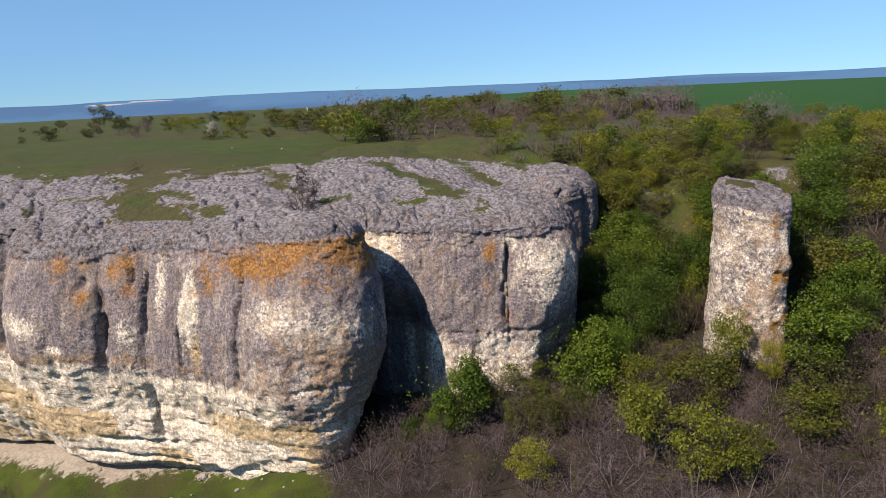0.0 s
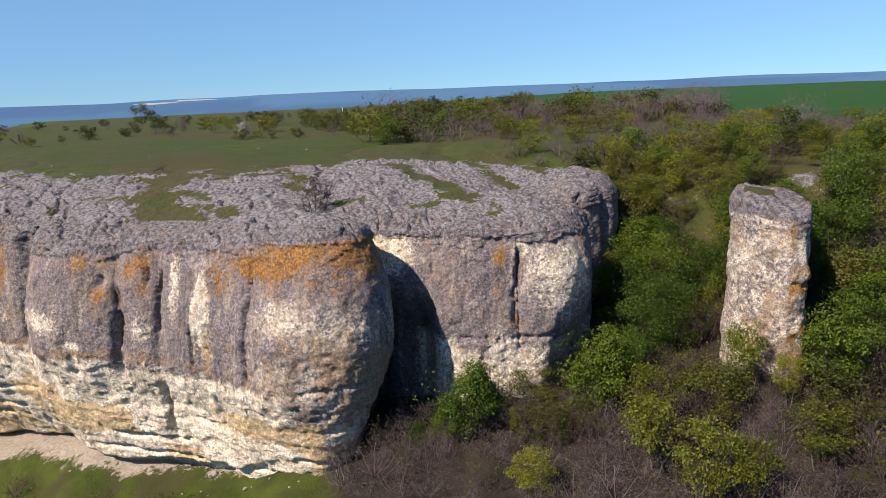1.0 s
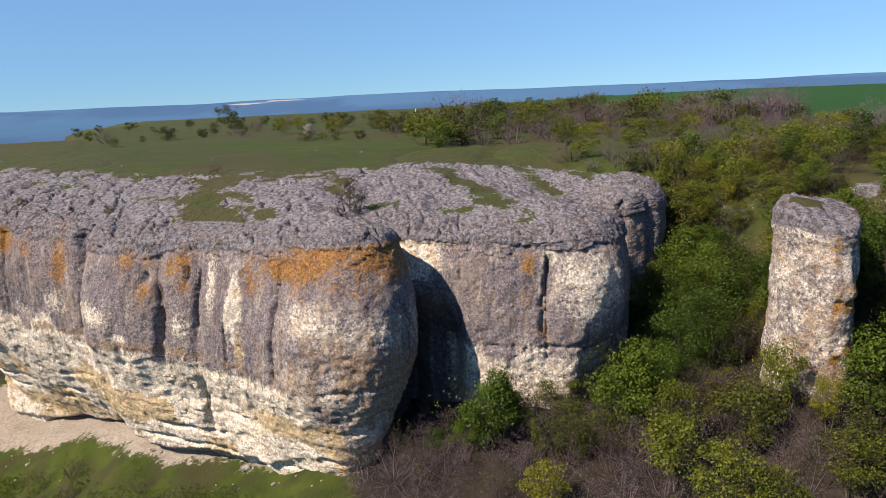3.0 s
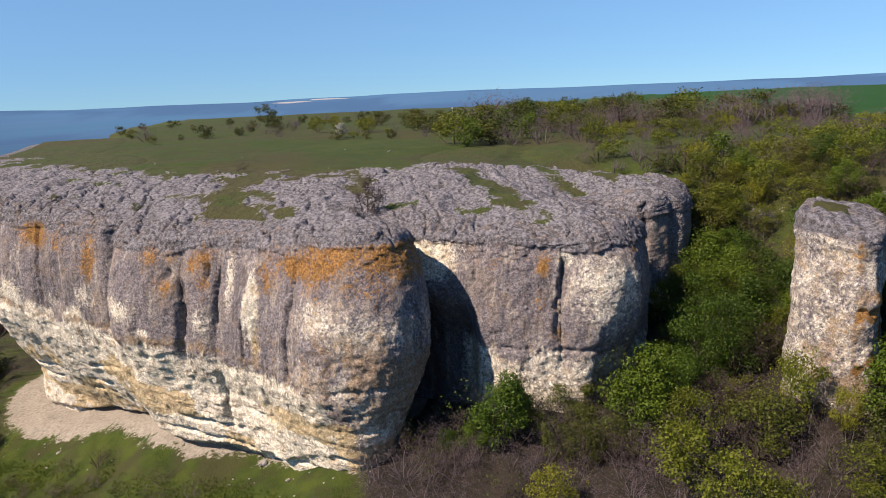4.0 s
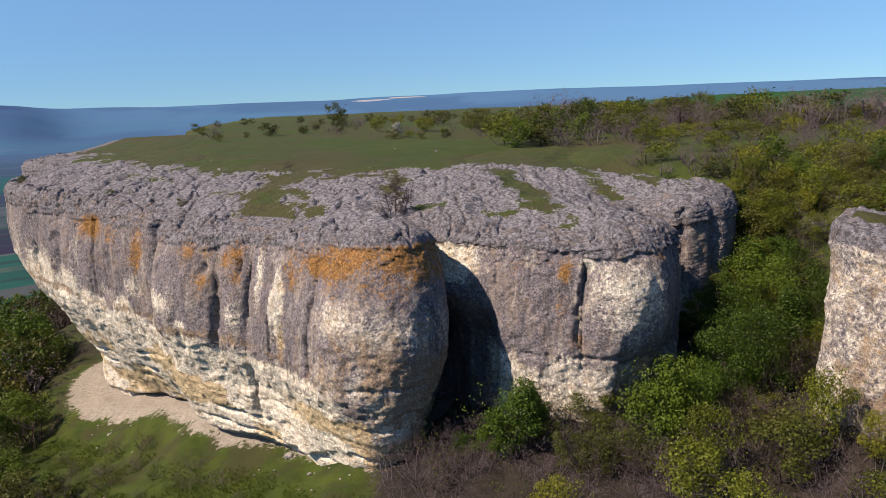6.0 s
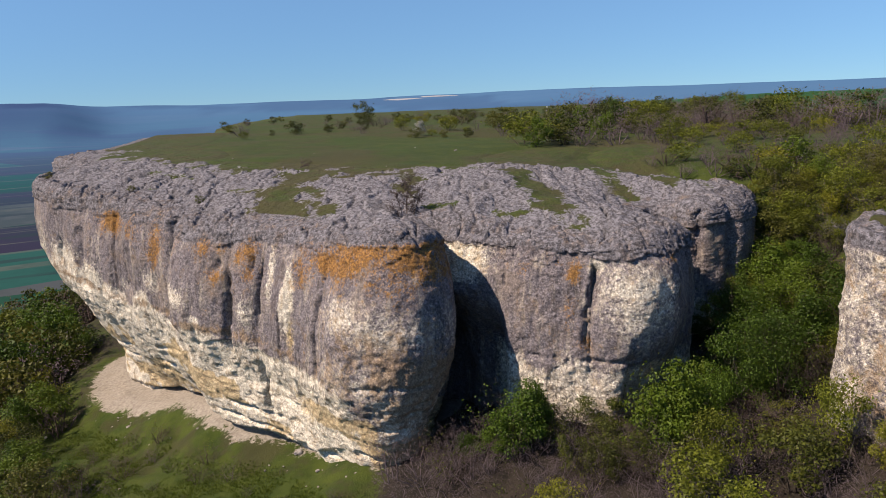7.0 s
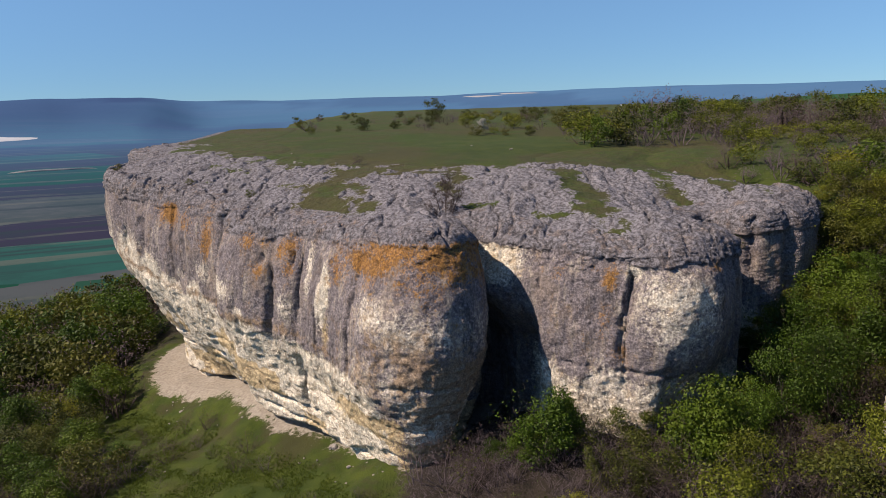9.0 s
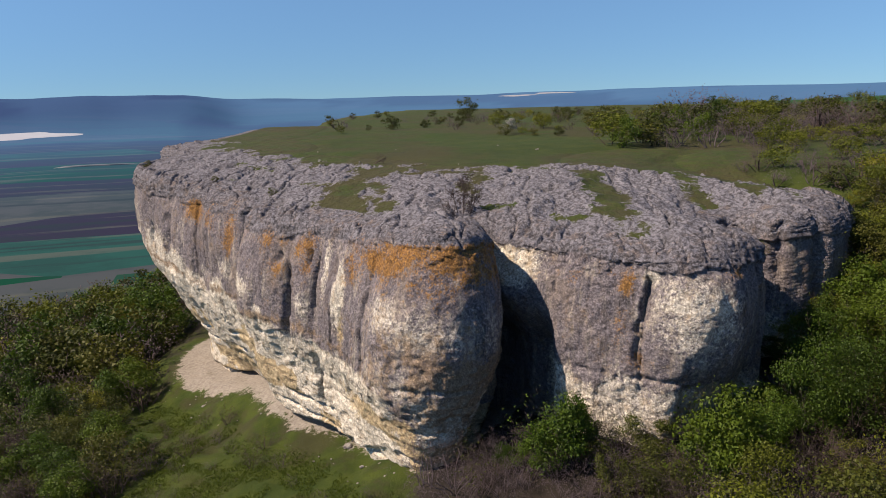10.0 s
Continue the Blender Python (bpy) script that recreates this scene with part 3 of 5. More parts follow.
    for z0, dz, deep, thick, seed in ((-12.1, 0.02, .55, .13, 19), (-10.6, 0.0, .14, .06, 20), (-13.3, 0.02, .45, .12, 24)):
        slot = np.exp(-((Z - z0 - dz * (lx + 20) - 0.25 * fbm(S * 0.2, 0, 0, 3, seed)) / thick) ** 2)
        macro = macro - deep * slot * sstep(-6, -9, lx) * left * sstep(-0.35, 0.15, fbm(S * 0.22, 3, 0, 3, seed + 50))
    under = np.interp(lx, [-50, -40, -30, -20, -13, -9], [0.0, 0.9, 1.2, 0.9, 0.6, 0.0]) * left
    above = Z - (foot[None] + 0.15 + 0.25 * fbm(S * 0.25, 5, 0, 3, 86))
    macro = macro - under * sstep(1.0, 0.45, above)
    # short ragged slots on the prow's lower corner
    corner = np.exp(-((S - at(-6.0, 35.3)) / 2.0) ** 2) * left
    for z0, seed in ((-7.0, 81), (-8.1, 82), (-8.9, 83), (-9.6, 84)):
        macro = macro - 0.26 * corner * np.exp(-((Z - z0 - 0.2 * fbm(S * 0.5, 1, 0, 3, seed)) / 0.12) ** 2) * sstep(-0.2, 0.2, fbm(S * 0.6, 2, 0, 3, seed + 9))
    # the hollow behind the prow, and the rough foot of the recess wall
    inner = sstep(-3.8, -2.8, lx) * sstep(5.4, 4.6, lx) * (ly > 39.8) * (ly < 42)
    hollow = sstep(-1.0, -2.8, lx) * (ly > 39.8) * (lx > -8.6) * (ly < 43)
    macro = macro - 3.2 * hollow * sstep(-2.6, -7.0, Z)
    zl = -6.0 + 0.2 * fbm(S * 0.6, 2, 0, 3, 35)
    macro = macro - 0.16 * inner * np.exp(-((Z - zl) / 0.14) ** 2) * sstep(-0.35, 0.15, fbm(S * 1.4, 4, 0, 3, 37))
    off[n_in:] = crust + macro
    # roughness
    Zw = zr[None] - h
    ease = sstep(-6.4, -8.6, Zw) * sstep(-36, -33, lx) * sstep(-14, -17, lx)
    nx, ny = lerp(nx[None], snx[None], ease), lerp(ny[None], sny[None], ease)
    X = lerp(lx, sx[None], ease) + nx * off
    Y = lerp(ly, sy[None], ease) + ny * off
    xs, ys = lx + 0 * h, ly + 0 * h
    right = (xs > -8.9) & (ys > 39.6) & ((xs > -5.3) | (ys > 41.0))
    SA = S_all(u, h)
    # where the stone is coarse and pitted: the prow's waist, the recess foot, the band under the columns
    coarse = 1.3 * np.exp(-((xs + 7.0) / 3.6) ** 2 - ((Zw + 6.6) / 2.2) ** 2) * ~right + 0.45 * right * sstep(-5.6, -6.4, Zw) * (xs < 6) + 0.8 * np.exp(-((Zw + 6.9) / 0.5) ** 2) * ~right
    coarse = np.clip(coarse, 0, 1)
    rough = 0.22 * fbm(X * 0.30, Y * 0.30, Zw * 0.18, 3, 51) + 0.06 * fbm(X * 1.1, Y * 1.1, Zw * 0.6, 3, 53, 0.6) + (0.030 + 0.050 * coarse) * fbm(X * 3.4, Y * 3.4, Zw * 3.4, 3, 57, 0.6)
    rough = rough - coarse * 0.02 * sstep(0.2, 0.6, vnoise(X * 3.4, Y * 3.4, Zw * 4.2, 59))
    n0 = fbm(X * 0.8, Y * 0.8, Zw * 0.8, 3, 205)
    cv, ct, cg = cells(SA * 1.1 + 0.3 * n0, Zw * 1.9 + 0.3 * n0, Y * 0.15, 201)
    bed = sstep(-7.0, -8.4, Zw) * ~right * 0.55 + 0.10
    rough = rough + bed * (0.07 * cv + 0.12 * ct) - 0.07 * bed * sstep(0.10, 0.0, cg)
    cv, ct, cg = cells(X * 1.9, Y * 1.9, Zw * 2.6, 203)
    lip = np.maximum(sstep(2.0, 0.6, h) * 0.75, 0.12 * coarse) + 0.06
    rough = rough + lip * (0.07 * cv + 0.10 * ct) - 0.10 * lip * sstep(0.16, 0.0, cg)
    facew = np.concatenate([np.zeros((n_in, 1)) + 0 * H, sstep(0.0, 0.6, hh)], 0)
    # uneven spacing and grain
    rng = np.random.default_rng(3)
    slide = rng.uniform(-0.026, 0.026, h.shape)
    rough = rough + rng.normal(0, 0.006, h.shape)
    Zw = Zw + rng.uniform(-0.02, 0.02, h.shape) * facew
    X += -ny * slide
    Y += nx * slide
    X += nx * rough * facew
    Y += ny * rough * facew
    d0 = np.concatenate([inl[:, None] + 0 * H, 0 * hh], 0)
    rock = rock_share(X, Y, d0)
    rel, joints = top_relief(X, Y, np.maximum(rock, 0.3))
    zt = plateau_z(X, Y, d0) + rel - sink
    Zw = np.where(h > 0, Zw + (rel + 0.05 * fbm(X * 2.2, Y * 2.2, Zw * 2.2, 2, 63)) * np.exp(-h / 0.5), zt)
    Zw += facew * 0.04 * fbm(X * 1.7, Y * 1.7, Zw * 1.7, 2, 65)
    # staining and stone tones; the recess corner also gets painted shade
    n1 = fbm(SA * 0.35, Zw * 0.30, 3, 4, 71)
    strk = fbm(SA * 0.9, Zw * 0.09, 5, 4, 73)
    cream_at = np.where(right, -6.2 - 2.5 * sstep(-3.0, -4.0, xs), np.interp(xs, [-70, -48, -38, -30, -22, -12, -8, -4], [-3, -3.2, -5.6, -7.0, -7.3, -7.2, -9.0, -9.5]))
    cream = sstep(1.0, -1.0, Zw - cream_at - 1.5 * n1) * 0.9
    for cx, cz, rx, rz, amt, rg in ((-4.4, -1.0, 1.8, 1.6, .95, 1), (5.0, -3.0, 1.3, 2.4, 1.0, 1), (3.5, -1.0, .5, .5, .95, 1), (-13.9, -3.4, .55, 2.6, .9, 0), (-16.0, -2.2, .5, 2.6, .55, 0), (-8.8, -3.2, 1.8, 1.5, .62, 0), (-6.6, -4.0, 2.8, 1.7, .66, 0), (-7.6, -6.8, 3.6, 2.0, .62, 0),
                                    (-44, -4.0, 2.6, 1.5, .95, 0), (-40, -5.2, 2.0, 1.2, .8, 0), (-49, -3.5, 3.0, 2.4, .6, 0), (-25.0, -4.6, 1.6, 1.0, .7, 0), (-30.5, -4.8, 1.4, 1.2, .5, 0), (-18.6, -5.0, 1.0, 1.4, .5, 0), (-34.5, -5.6, 1.5, 1.0, .5, 0)):
        g = amt * np.exp(-((xs - cx) / rx) ** 2 - ((Zw - cz) / rz) ** 2) * (right == bool(rg))
        cream = np.maximum(cream, g + 0.3 * g * n1)
    cream = np.maximum(cream, sstep(-7.0, -7.8, Zw) * (0.75 + 0.5 * strk) * ~right)
    # cream fades to darker grey in the recess's left corner, painting in its shade
    cream = cream * np.where(right & (Zw < -2.5), 0.72 * sstep(-4.2, -2.6, xs), 1.0)
    bedn = fbm(SA * 0.16, wav_all(Zw) * 0.6, 9, 4, 77)
    ochre = sstep(-8.6, -9.4, Zw) * sstep(0.26, 0.55, bedn - 0.4 * strk + 0.10 + 0.25 * np.exp(-((Zw + 10.6) / 0.9) ** 2)) * ~right
    ochre = np.maximum(ochre, 0.9 * np.exp(-((xs + 13.6) / 0.5) ** 2 - ((Zw + 5.8) / 1.2) ** 2) * ~right)
    ochre = np.maximum(ochre, 0.8 * np.exp(-((xs + 12.8) / 1.5) ** 2 - ((Zw + 10.2) / 1.3) ** 2) * ~right)
    ochre = np.maximum(ochre, 0.55 * np.exp(-((xs + 4.6) / 0.8) ** 2 - ((Zw + 1.2) / 1.3) ** 2) * right)
    rust = np.maximum((1.0 + 0.7 * n1) * np.exp(-((xs + 6.9) / 3.0) ** 2 - ((Zw + 5.9) / 2.5) ** 2), 0.9 * np.exp(-((xs + 5.9) / 1.5) ** 2 - ((Zw + 8.2) / 1.8) ** 2))
    band = np.exp(-((Zw - np.interp(xs, [-54, -44, -36, -28, -20, -12], [-5.6, -6.0, -6.8, -6.9, -6.5, -6.9]) - 0.25 * n1) / 0.36) ** 2)
    rust = np.maximum(rust, 0.75 * band * (xs < -12.5) * (0.75 + 0.5 * n1))
    rust = np.maximum(rust, 0.6 * np.exp(-((xs + 46) / 4) ** 2 - ((Zw + 5.6) / 1.2) ** 2)) * ~right
    lich = np.zeros(h.shape)
    for cx, cz, rx, rz, amt, rg in ((-12.8, -1.1, 1.1, 1.4, .85, 0), (-10.6, -.8, 2.2, .8, .9, 0), (-8.0, -.6, 2.6, 1.1, .95, 0), (-5.6, -.2, 2.0, 1.3, .95, 0), (-5.0, -.8, 1.6, .9, .9, 0), (-6.0, -2.3, .6, 1.4, .8, 0), (-8.9, -1.8, .5, .9, .6, 0), (-22.0, -1.1, 1.7, .7, .9, 0), (-21.4, -2.9, .9, .7, 1.0, 0), (-19.2, -1.2, 1.5, .95, .95, 0), (-18.4, -2.5, .9, .9, .8, 0),
                                    (-25.4, -1.3, .5, 1.3, .55, 0), (-29.8, -2.0, .9, 2.0, .8, 0), (-32.8, -1.0, 1.0, 1.3, .8, 0), (-36.3, -.8, 2.3, 1.05, .9, 0), (2.3, -1.4, .42, .75, 1.0, 1), (2.0, -.95, .9, .2, .8, 1), (2.3, -3.4, .35, 1.2, .6, 1), (3.2, -5.2, .4, .5, .8, 1), (6.2, -.7, .35, .4, .8, 1), (-.6, -1.6, 1.2, .8, .3, 1)):
        lich = np.maximum(lich, amt * np.exp(-((xs - cx) / rx) ** 2 - ((Zw - cz) / rz) ** 2) * (right == bool(rg)))
    lich = lich * (0.80 + 0.5 * n1 + 0.3 * strk) * sstep(0.1, 0.4, h)
    brow = np.exp(-((SA - at(-6.6, 35.2)) / 3.7) ** 4) * sstep(-3.2, -0.9, Zw + 1.3 * n1) * ~right
    lich = np.maximum(lich, (0.92 + 0.3 * n1) * brow * sstep(0.15, 0.5, h))
    dark = sstep(0.15, 0.75, strk) * sstep(0.5, 2.0, h) * sstep(-11, -8, Zw) * 0.5
    # darker band low on the cap bed, then darker spots mostly along cracks
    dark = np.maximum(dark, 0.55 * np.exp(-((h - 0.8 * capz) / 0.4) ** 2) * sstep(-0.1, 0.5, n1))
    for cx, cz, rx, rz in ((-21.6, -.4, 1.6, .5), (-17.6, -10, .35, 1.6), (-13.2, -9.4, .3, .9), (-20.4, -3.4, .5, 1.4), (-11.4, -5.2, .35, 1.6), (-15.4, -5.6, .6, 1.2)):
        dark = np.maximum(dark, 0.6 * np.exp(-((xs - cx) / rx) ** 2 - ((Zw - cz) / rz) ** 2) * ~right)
    top = sstep(1.25, 0.75, (h + 0.12 * n1) / (capz * np.interp(xs, [-13, -9.5], [1.0, 0.55]) ** ~right))
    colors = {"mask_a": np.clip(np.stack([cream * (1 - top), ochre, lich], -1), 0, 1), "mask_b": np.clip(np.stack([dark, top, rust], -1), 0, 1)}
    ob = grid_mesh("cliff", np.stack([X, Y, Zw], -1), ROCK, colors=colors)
    return tagged(ob, "grey and cream weathered limestone cliff with orange lichen and vertical cracks", "cliff", kind="structure")


def S_all(u, h):
    return u[None] + 0 * h


def wav_all(z):
    return z + 0.2 * np.sin(z * 0.7)


cliff = build_cliff()


# ---- plateau rim: bare pavement and turf behind the cliff edge ----
def build_plateau():
    xs = np.concatenate([np.arange(-106, -52, 0.4), np.arange(-52, -38, 0.2), np.arange(-38, 13, 0.115)])
    ys = np.concatenate([np.arange(34.5, 58, 0.115), np.arange(58, 64, 0.2), np.arange(64, 118, 0.4)])
    X, Y = np.meshgrid(xs, ys)
    rng = np.random.default_rng(4)
    X = X + rng.uniform(-0.045, 0.045, X.shape)
    Y = Y + rng.uniform(-0.045, 0.045, X.shape)
    d = rim_distance(X, Y)
    rock = rock_share(X, Y, d)
    rel, joints = top_relief(X, Y, np.maximum(rock, 0.3 * sstep(2, 0.5, d)))
    rel = rel + rock * rng.normal(0, 0.009, X.shape)
    z = plateau_z(X, Y, d) + rel + 0.06 * fbm(X * 0.8, Y * 0.8, 0, 3, 83) * sstep(1, 4, d)
    z = z - 0.14 * sstep(1.5, 0.9, d) - 0.35 * sstep(14.5, 17.5, d)
    ok = (d > 0.75) & (d < 17.8)
    keep = ok[:-1, :-1] & ok[1:, :-1] & ok[:-1, 1:] & ok[1:, 1:]
    gap = sstep(0.55, 0.85, joints)
    col = {"mask_a": np.clip(np.stack([rock, 0.5 * gap, 0 * rock], -1), 0, 1)}
    ob = grid_mesh("plateau", np.stack([X, Y, z], -1)[::-1], TOP, keep=keep[::-1], colors={k: v[::-1] for k, v in col.items()})
    return tagged(ob, "bare grey limestone pavement with patches of short turf", "rock pavement", kind="structure")


plateau = build_plateau()


# ---- the ground: slope below the cliff, gully, plateau grassland ----
def spaced(lo, hi, step, out_lo, out_hi, grow=1.07):
    mid = list(np.arange(lo, hi, step))
    a, s = lo, step
    left = []
    while a > out_lo:
        s *= grow
        a -= s
        left.append(a)
    b, s = mid[-1], step
    right = []
    while b < out_hi:
        s *= grow
        b += s
        right.append(b)
    return np.array(left[::-1] + mid + right)


def build_ground():
    xs, ys = spaced(-58, 32, 0.42, -460, 460), spaced(27, 66, 0.42, -400, 500)
    X, Y = np.meshgrid(xs, ys)
    d = rim_distance(X, Y)
    Z = ground_z(X, Y, d)
    low = sstep(11, 7, d)
    Z = Z + low * 0.12 * fbm(X * 0.7, Y * 0.7, 0, 3, 91)
    wob = fbm(X * 0.25, Y * 0.25, 0, 4, 93)
    out = -d
    gravel = low * sstep(1.5, -0.9, out + 0.5 * fbm(X * 1.3, Y * 1.3, 0, 4, 95) - np.interp(X, [-62, -51, -42, -36, -28, -20, -12, -7], [-5.0, -2.6, 0.6, -0.2, -0.3, -0.1, 0.1, -0.2]) + 0.4 * wob) * (X < -6)
    flat = np.maximum(0.34 * np.exp(-((X - 25) / 5.5) ** 2 - ((Y - 49.5) / 3.0) ** 2), 0.28 * np.exp(-((X - 19) / 3) ** 2 - ((Y - 56) / 2) ** 2)) * (0.8 + 0.6 * wob)
    gravel = np.maximum(gravel, flat)
    litter = low * np.maximum(sstep(-9, -5, X), sstep(-42, -58, X) * 0.55) * (1 - 0.9 * bank(X, Y) * sstep(45, 57, Y)) * (1 - 0.75 * sstep(38, 46, Y) * sstep(14, 19, X)) + 0.25 * wob
    lush = 0.9 * low * (1 - sstep(-9, -4, X)) + sstep(0.1, 0.5, wob) * 0.25 * low * sstep(20, 0, X)
    crop = np.maximum(sstep(0, 4, ((X - 40) * 26 + (Y - 83) * 8) / 27.2), sstep(150, 156, Y - 0.2 * X) * sstep(16, 22, X)) * np.maximum(1 - low, X > 20)
    col = {"mask_a": np.clip(np.stack([litter, gravel, crop], -1), 0, 1), "mask_b": np.clip(np.stack([lush, lush, lush], -1), 0, 1)}
    ob = grid_mesh("ground", np.stack([X, Y, Z], -1)[::-1], GROUND, colors={k: v[::-1] for k, v in col.items()})
    return tagged(ob, "spring grassland, scrub floor and pale gravel apron below the cliff", "ground", kind="structure")


ground = build_ground()


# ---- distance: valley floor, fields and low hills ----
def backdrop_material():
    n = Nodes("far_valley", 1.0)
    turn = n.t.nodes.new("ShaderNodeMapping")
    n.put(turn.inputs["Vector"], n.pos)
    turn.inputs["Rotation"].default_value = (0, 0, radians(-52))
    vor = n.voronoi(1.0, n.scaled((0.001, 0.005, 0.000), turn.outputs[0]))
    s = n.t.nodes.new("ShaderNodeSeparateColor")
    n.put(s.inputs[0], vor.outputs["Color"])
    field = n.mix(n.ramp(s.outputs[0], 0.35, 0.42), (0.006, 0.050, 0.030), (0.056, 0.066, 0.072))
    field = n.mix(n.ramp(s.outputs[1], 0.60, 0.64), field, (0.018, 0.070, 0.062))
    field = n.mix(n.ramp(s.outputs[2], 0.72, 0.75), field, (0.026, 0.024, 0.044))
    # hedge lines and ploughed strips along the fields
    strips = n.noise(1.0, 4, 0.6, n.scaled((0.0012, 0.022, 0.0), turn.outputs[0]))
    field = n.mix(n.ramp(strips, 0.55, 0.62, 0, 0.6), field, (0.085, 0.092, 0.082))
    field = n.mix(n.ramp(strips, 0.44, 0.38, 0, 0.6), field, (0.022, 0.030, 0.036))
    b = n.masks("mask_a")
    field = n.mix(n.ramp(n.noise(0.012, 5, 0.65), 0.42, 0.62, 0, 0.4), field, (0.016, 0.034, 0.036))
    # aerial haze painted into the base colour: fields and hills turn blue
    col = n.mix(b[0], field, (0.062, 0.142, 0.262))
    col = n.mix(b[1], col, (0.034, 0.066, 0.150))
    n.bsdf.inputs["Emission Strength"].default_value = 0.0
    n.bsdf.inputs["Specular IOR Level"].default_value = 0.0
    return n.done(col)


def valley_z(x, y):
    r = np.hypot(x, y - 50)
    az = np.degrees(np.arctan2(x, y))
    rise = np.interp(az, [-180, -80, -50, -30, 0, 30, 60, 180], [36, 38, 30, 20, 27, 12, 0, 36])
    z = -120 + 8 * fbm(x * 0.001, y * 0.001, 0, 3, 101) + (120 + rise) * sstep(2400, 4650, r) ** 1.3 + 9 * fbm(az * 0.09, r * 0.0006, 0, 3, 103) * sstep(3000, 4600, r)
    mesa = sstep(-47, -52, az) * sstep(-100, -80, az) * sstep(2900, 3500, r)
    return z + mesa * (74 + 6 * fbm(az * 0.5, 0, 0, 2, 105)) * sstep(4700, 3000, r) ** 0.4


def build_backdrop():
    rr = 180 * (4680 / 180) ** np.linspace(0, 1, 96)
    th = np.radians(np.linspace(-180, 180, 361))[:-1]
    R, T = np.meshgrid(rr, th, indexing="ij")
    X, Y = R * np.sin(T), 50 + R * np.cos(T)
    Z = valley_z(X, Y)
    # share of painted haze, growing with distance; far hills get their own blue
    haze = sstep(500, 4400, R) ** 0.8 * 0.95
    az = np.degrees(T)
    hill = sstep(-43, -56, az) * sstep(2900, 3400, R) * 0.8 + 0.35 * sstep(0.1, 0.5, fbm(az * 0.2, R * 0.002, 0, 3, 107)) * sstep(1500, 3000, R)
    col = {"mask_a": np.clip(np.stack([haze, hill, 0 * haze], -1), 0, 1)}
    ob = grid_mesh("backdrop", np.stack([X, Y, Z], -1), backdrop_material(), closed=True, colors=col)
    return tagged(ob, "hazy blue valley with fields and distant low hills", "distant valley", kind="structure")


backdrop = build_backdrop()


# ---- pale far-off patches: salt pan, quarry, farm track ----
def far_patch(name, x, y, half, deep, label, cat, color, seed):
    """An irregular pale sheet lying on the valley, its long side across the line of sight from the cliff."""
    v = np.array((x, y)) / math.hypot(x, y)
    w = np.array((v[1], -v[0]))
    a = np.linspace(0, 2 * np.pi, 48, endpoint=False)
    k = 1 + 0.2 * np.sin(3 * a + seed) + 0.12 * np.sin(7 * a + 2 * seed)
    q = np.linspace(0.02, 1, 8)[:, None]
    X = x + q * k * (w[0] * half * np.cos(a) + v[0] * deep * np.sin(a))
    Y = y + q * k * (w[1] * half * np.cos(a) + v[1] * deep * np.sin(a))
    Z = valley_z(X, Y) + 3.0 * (1.05 - q ** 6)
    n = Nodes("far_" + name, 0.9)
    mat = n.done(n.mix(n.noise(0.01, 4), color, tuple(0.8 * c for c in color)))
    return tagged(grid_mesh(name, np.stack([X, Y, Z], -1), mat, closed=True), label, cat, kind="structure")


far_patch("salt_pan", -2741, 1278, 290, 85, "white salt pan on the valley floor", "salt pan", (0.404, 0.428, 0.468), 1.0)
far_patch("track", -1405, 880, 75, 5, "pale farm track between the fields", "track", (0.194, 0.210, 0.226), 2.0)
for qx, qy, qh, qd, qs in ((-1830, 3830, 100, 40, 0.4), (-1690, 4020, 110, 34, 1.9)):
    far_patch("quarry", qx, qy, qh, qd, "distant pale open quarry in the hills", "quarry", (0.323, 0.323, 0.339), qs)
far_patch("glasshouse_roofs", 980, 3660, 170, 30, "distant white roofs beyond the crop field", "roofs", (0.404, 0.404, 0.404), 2.6)


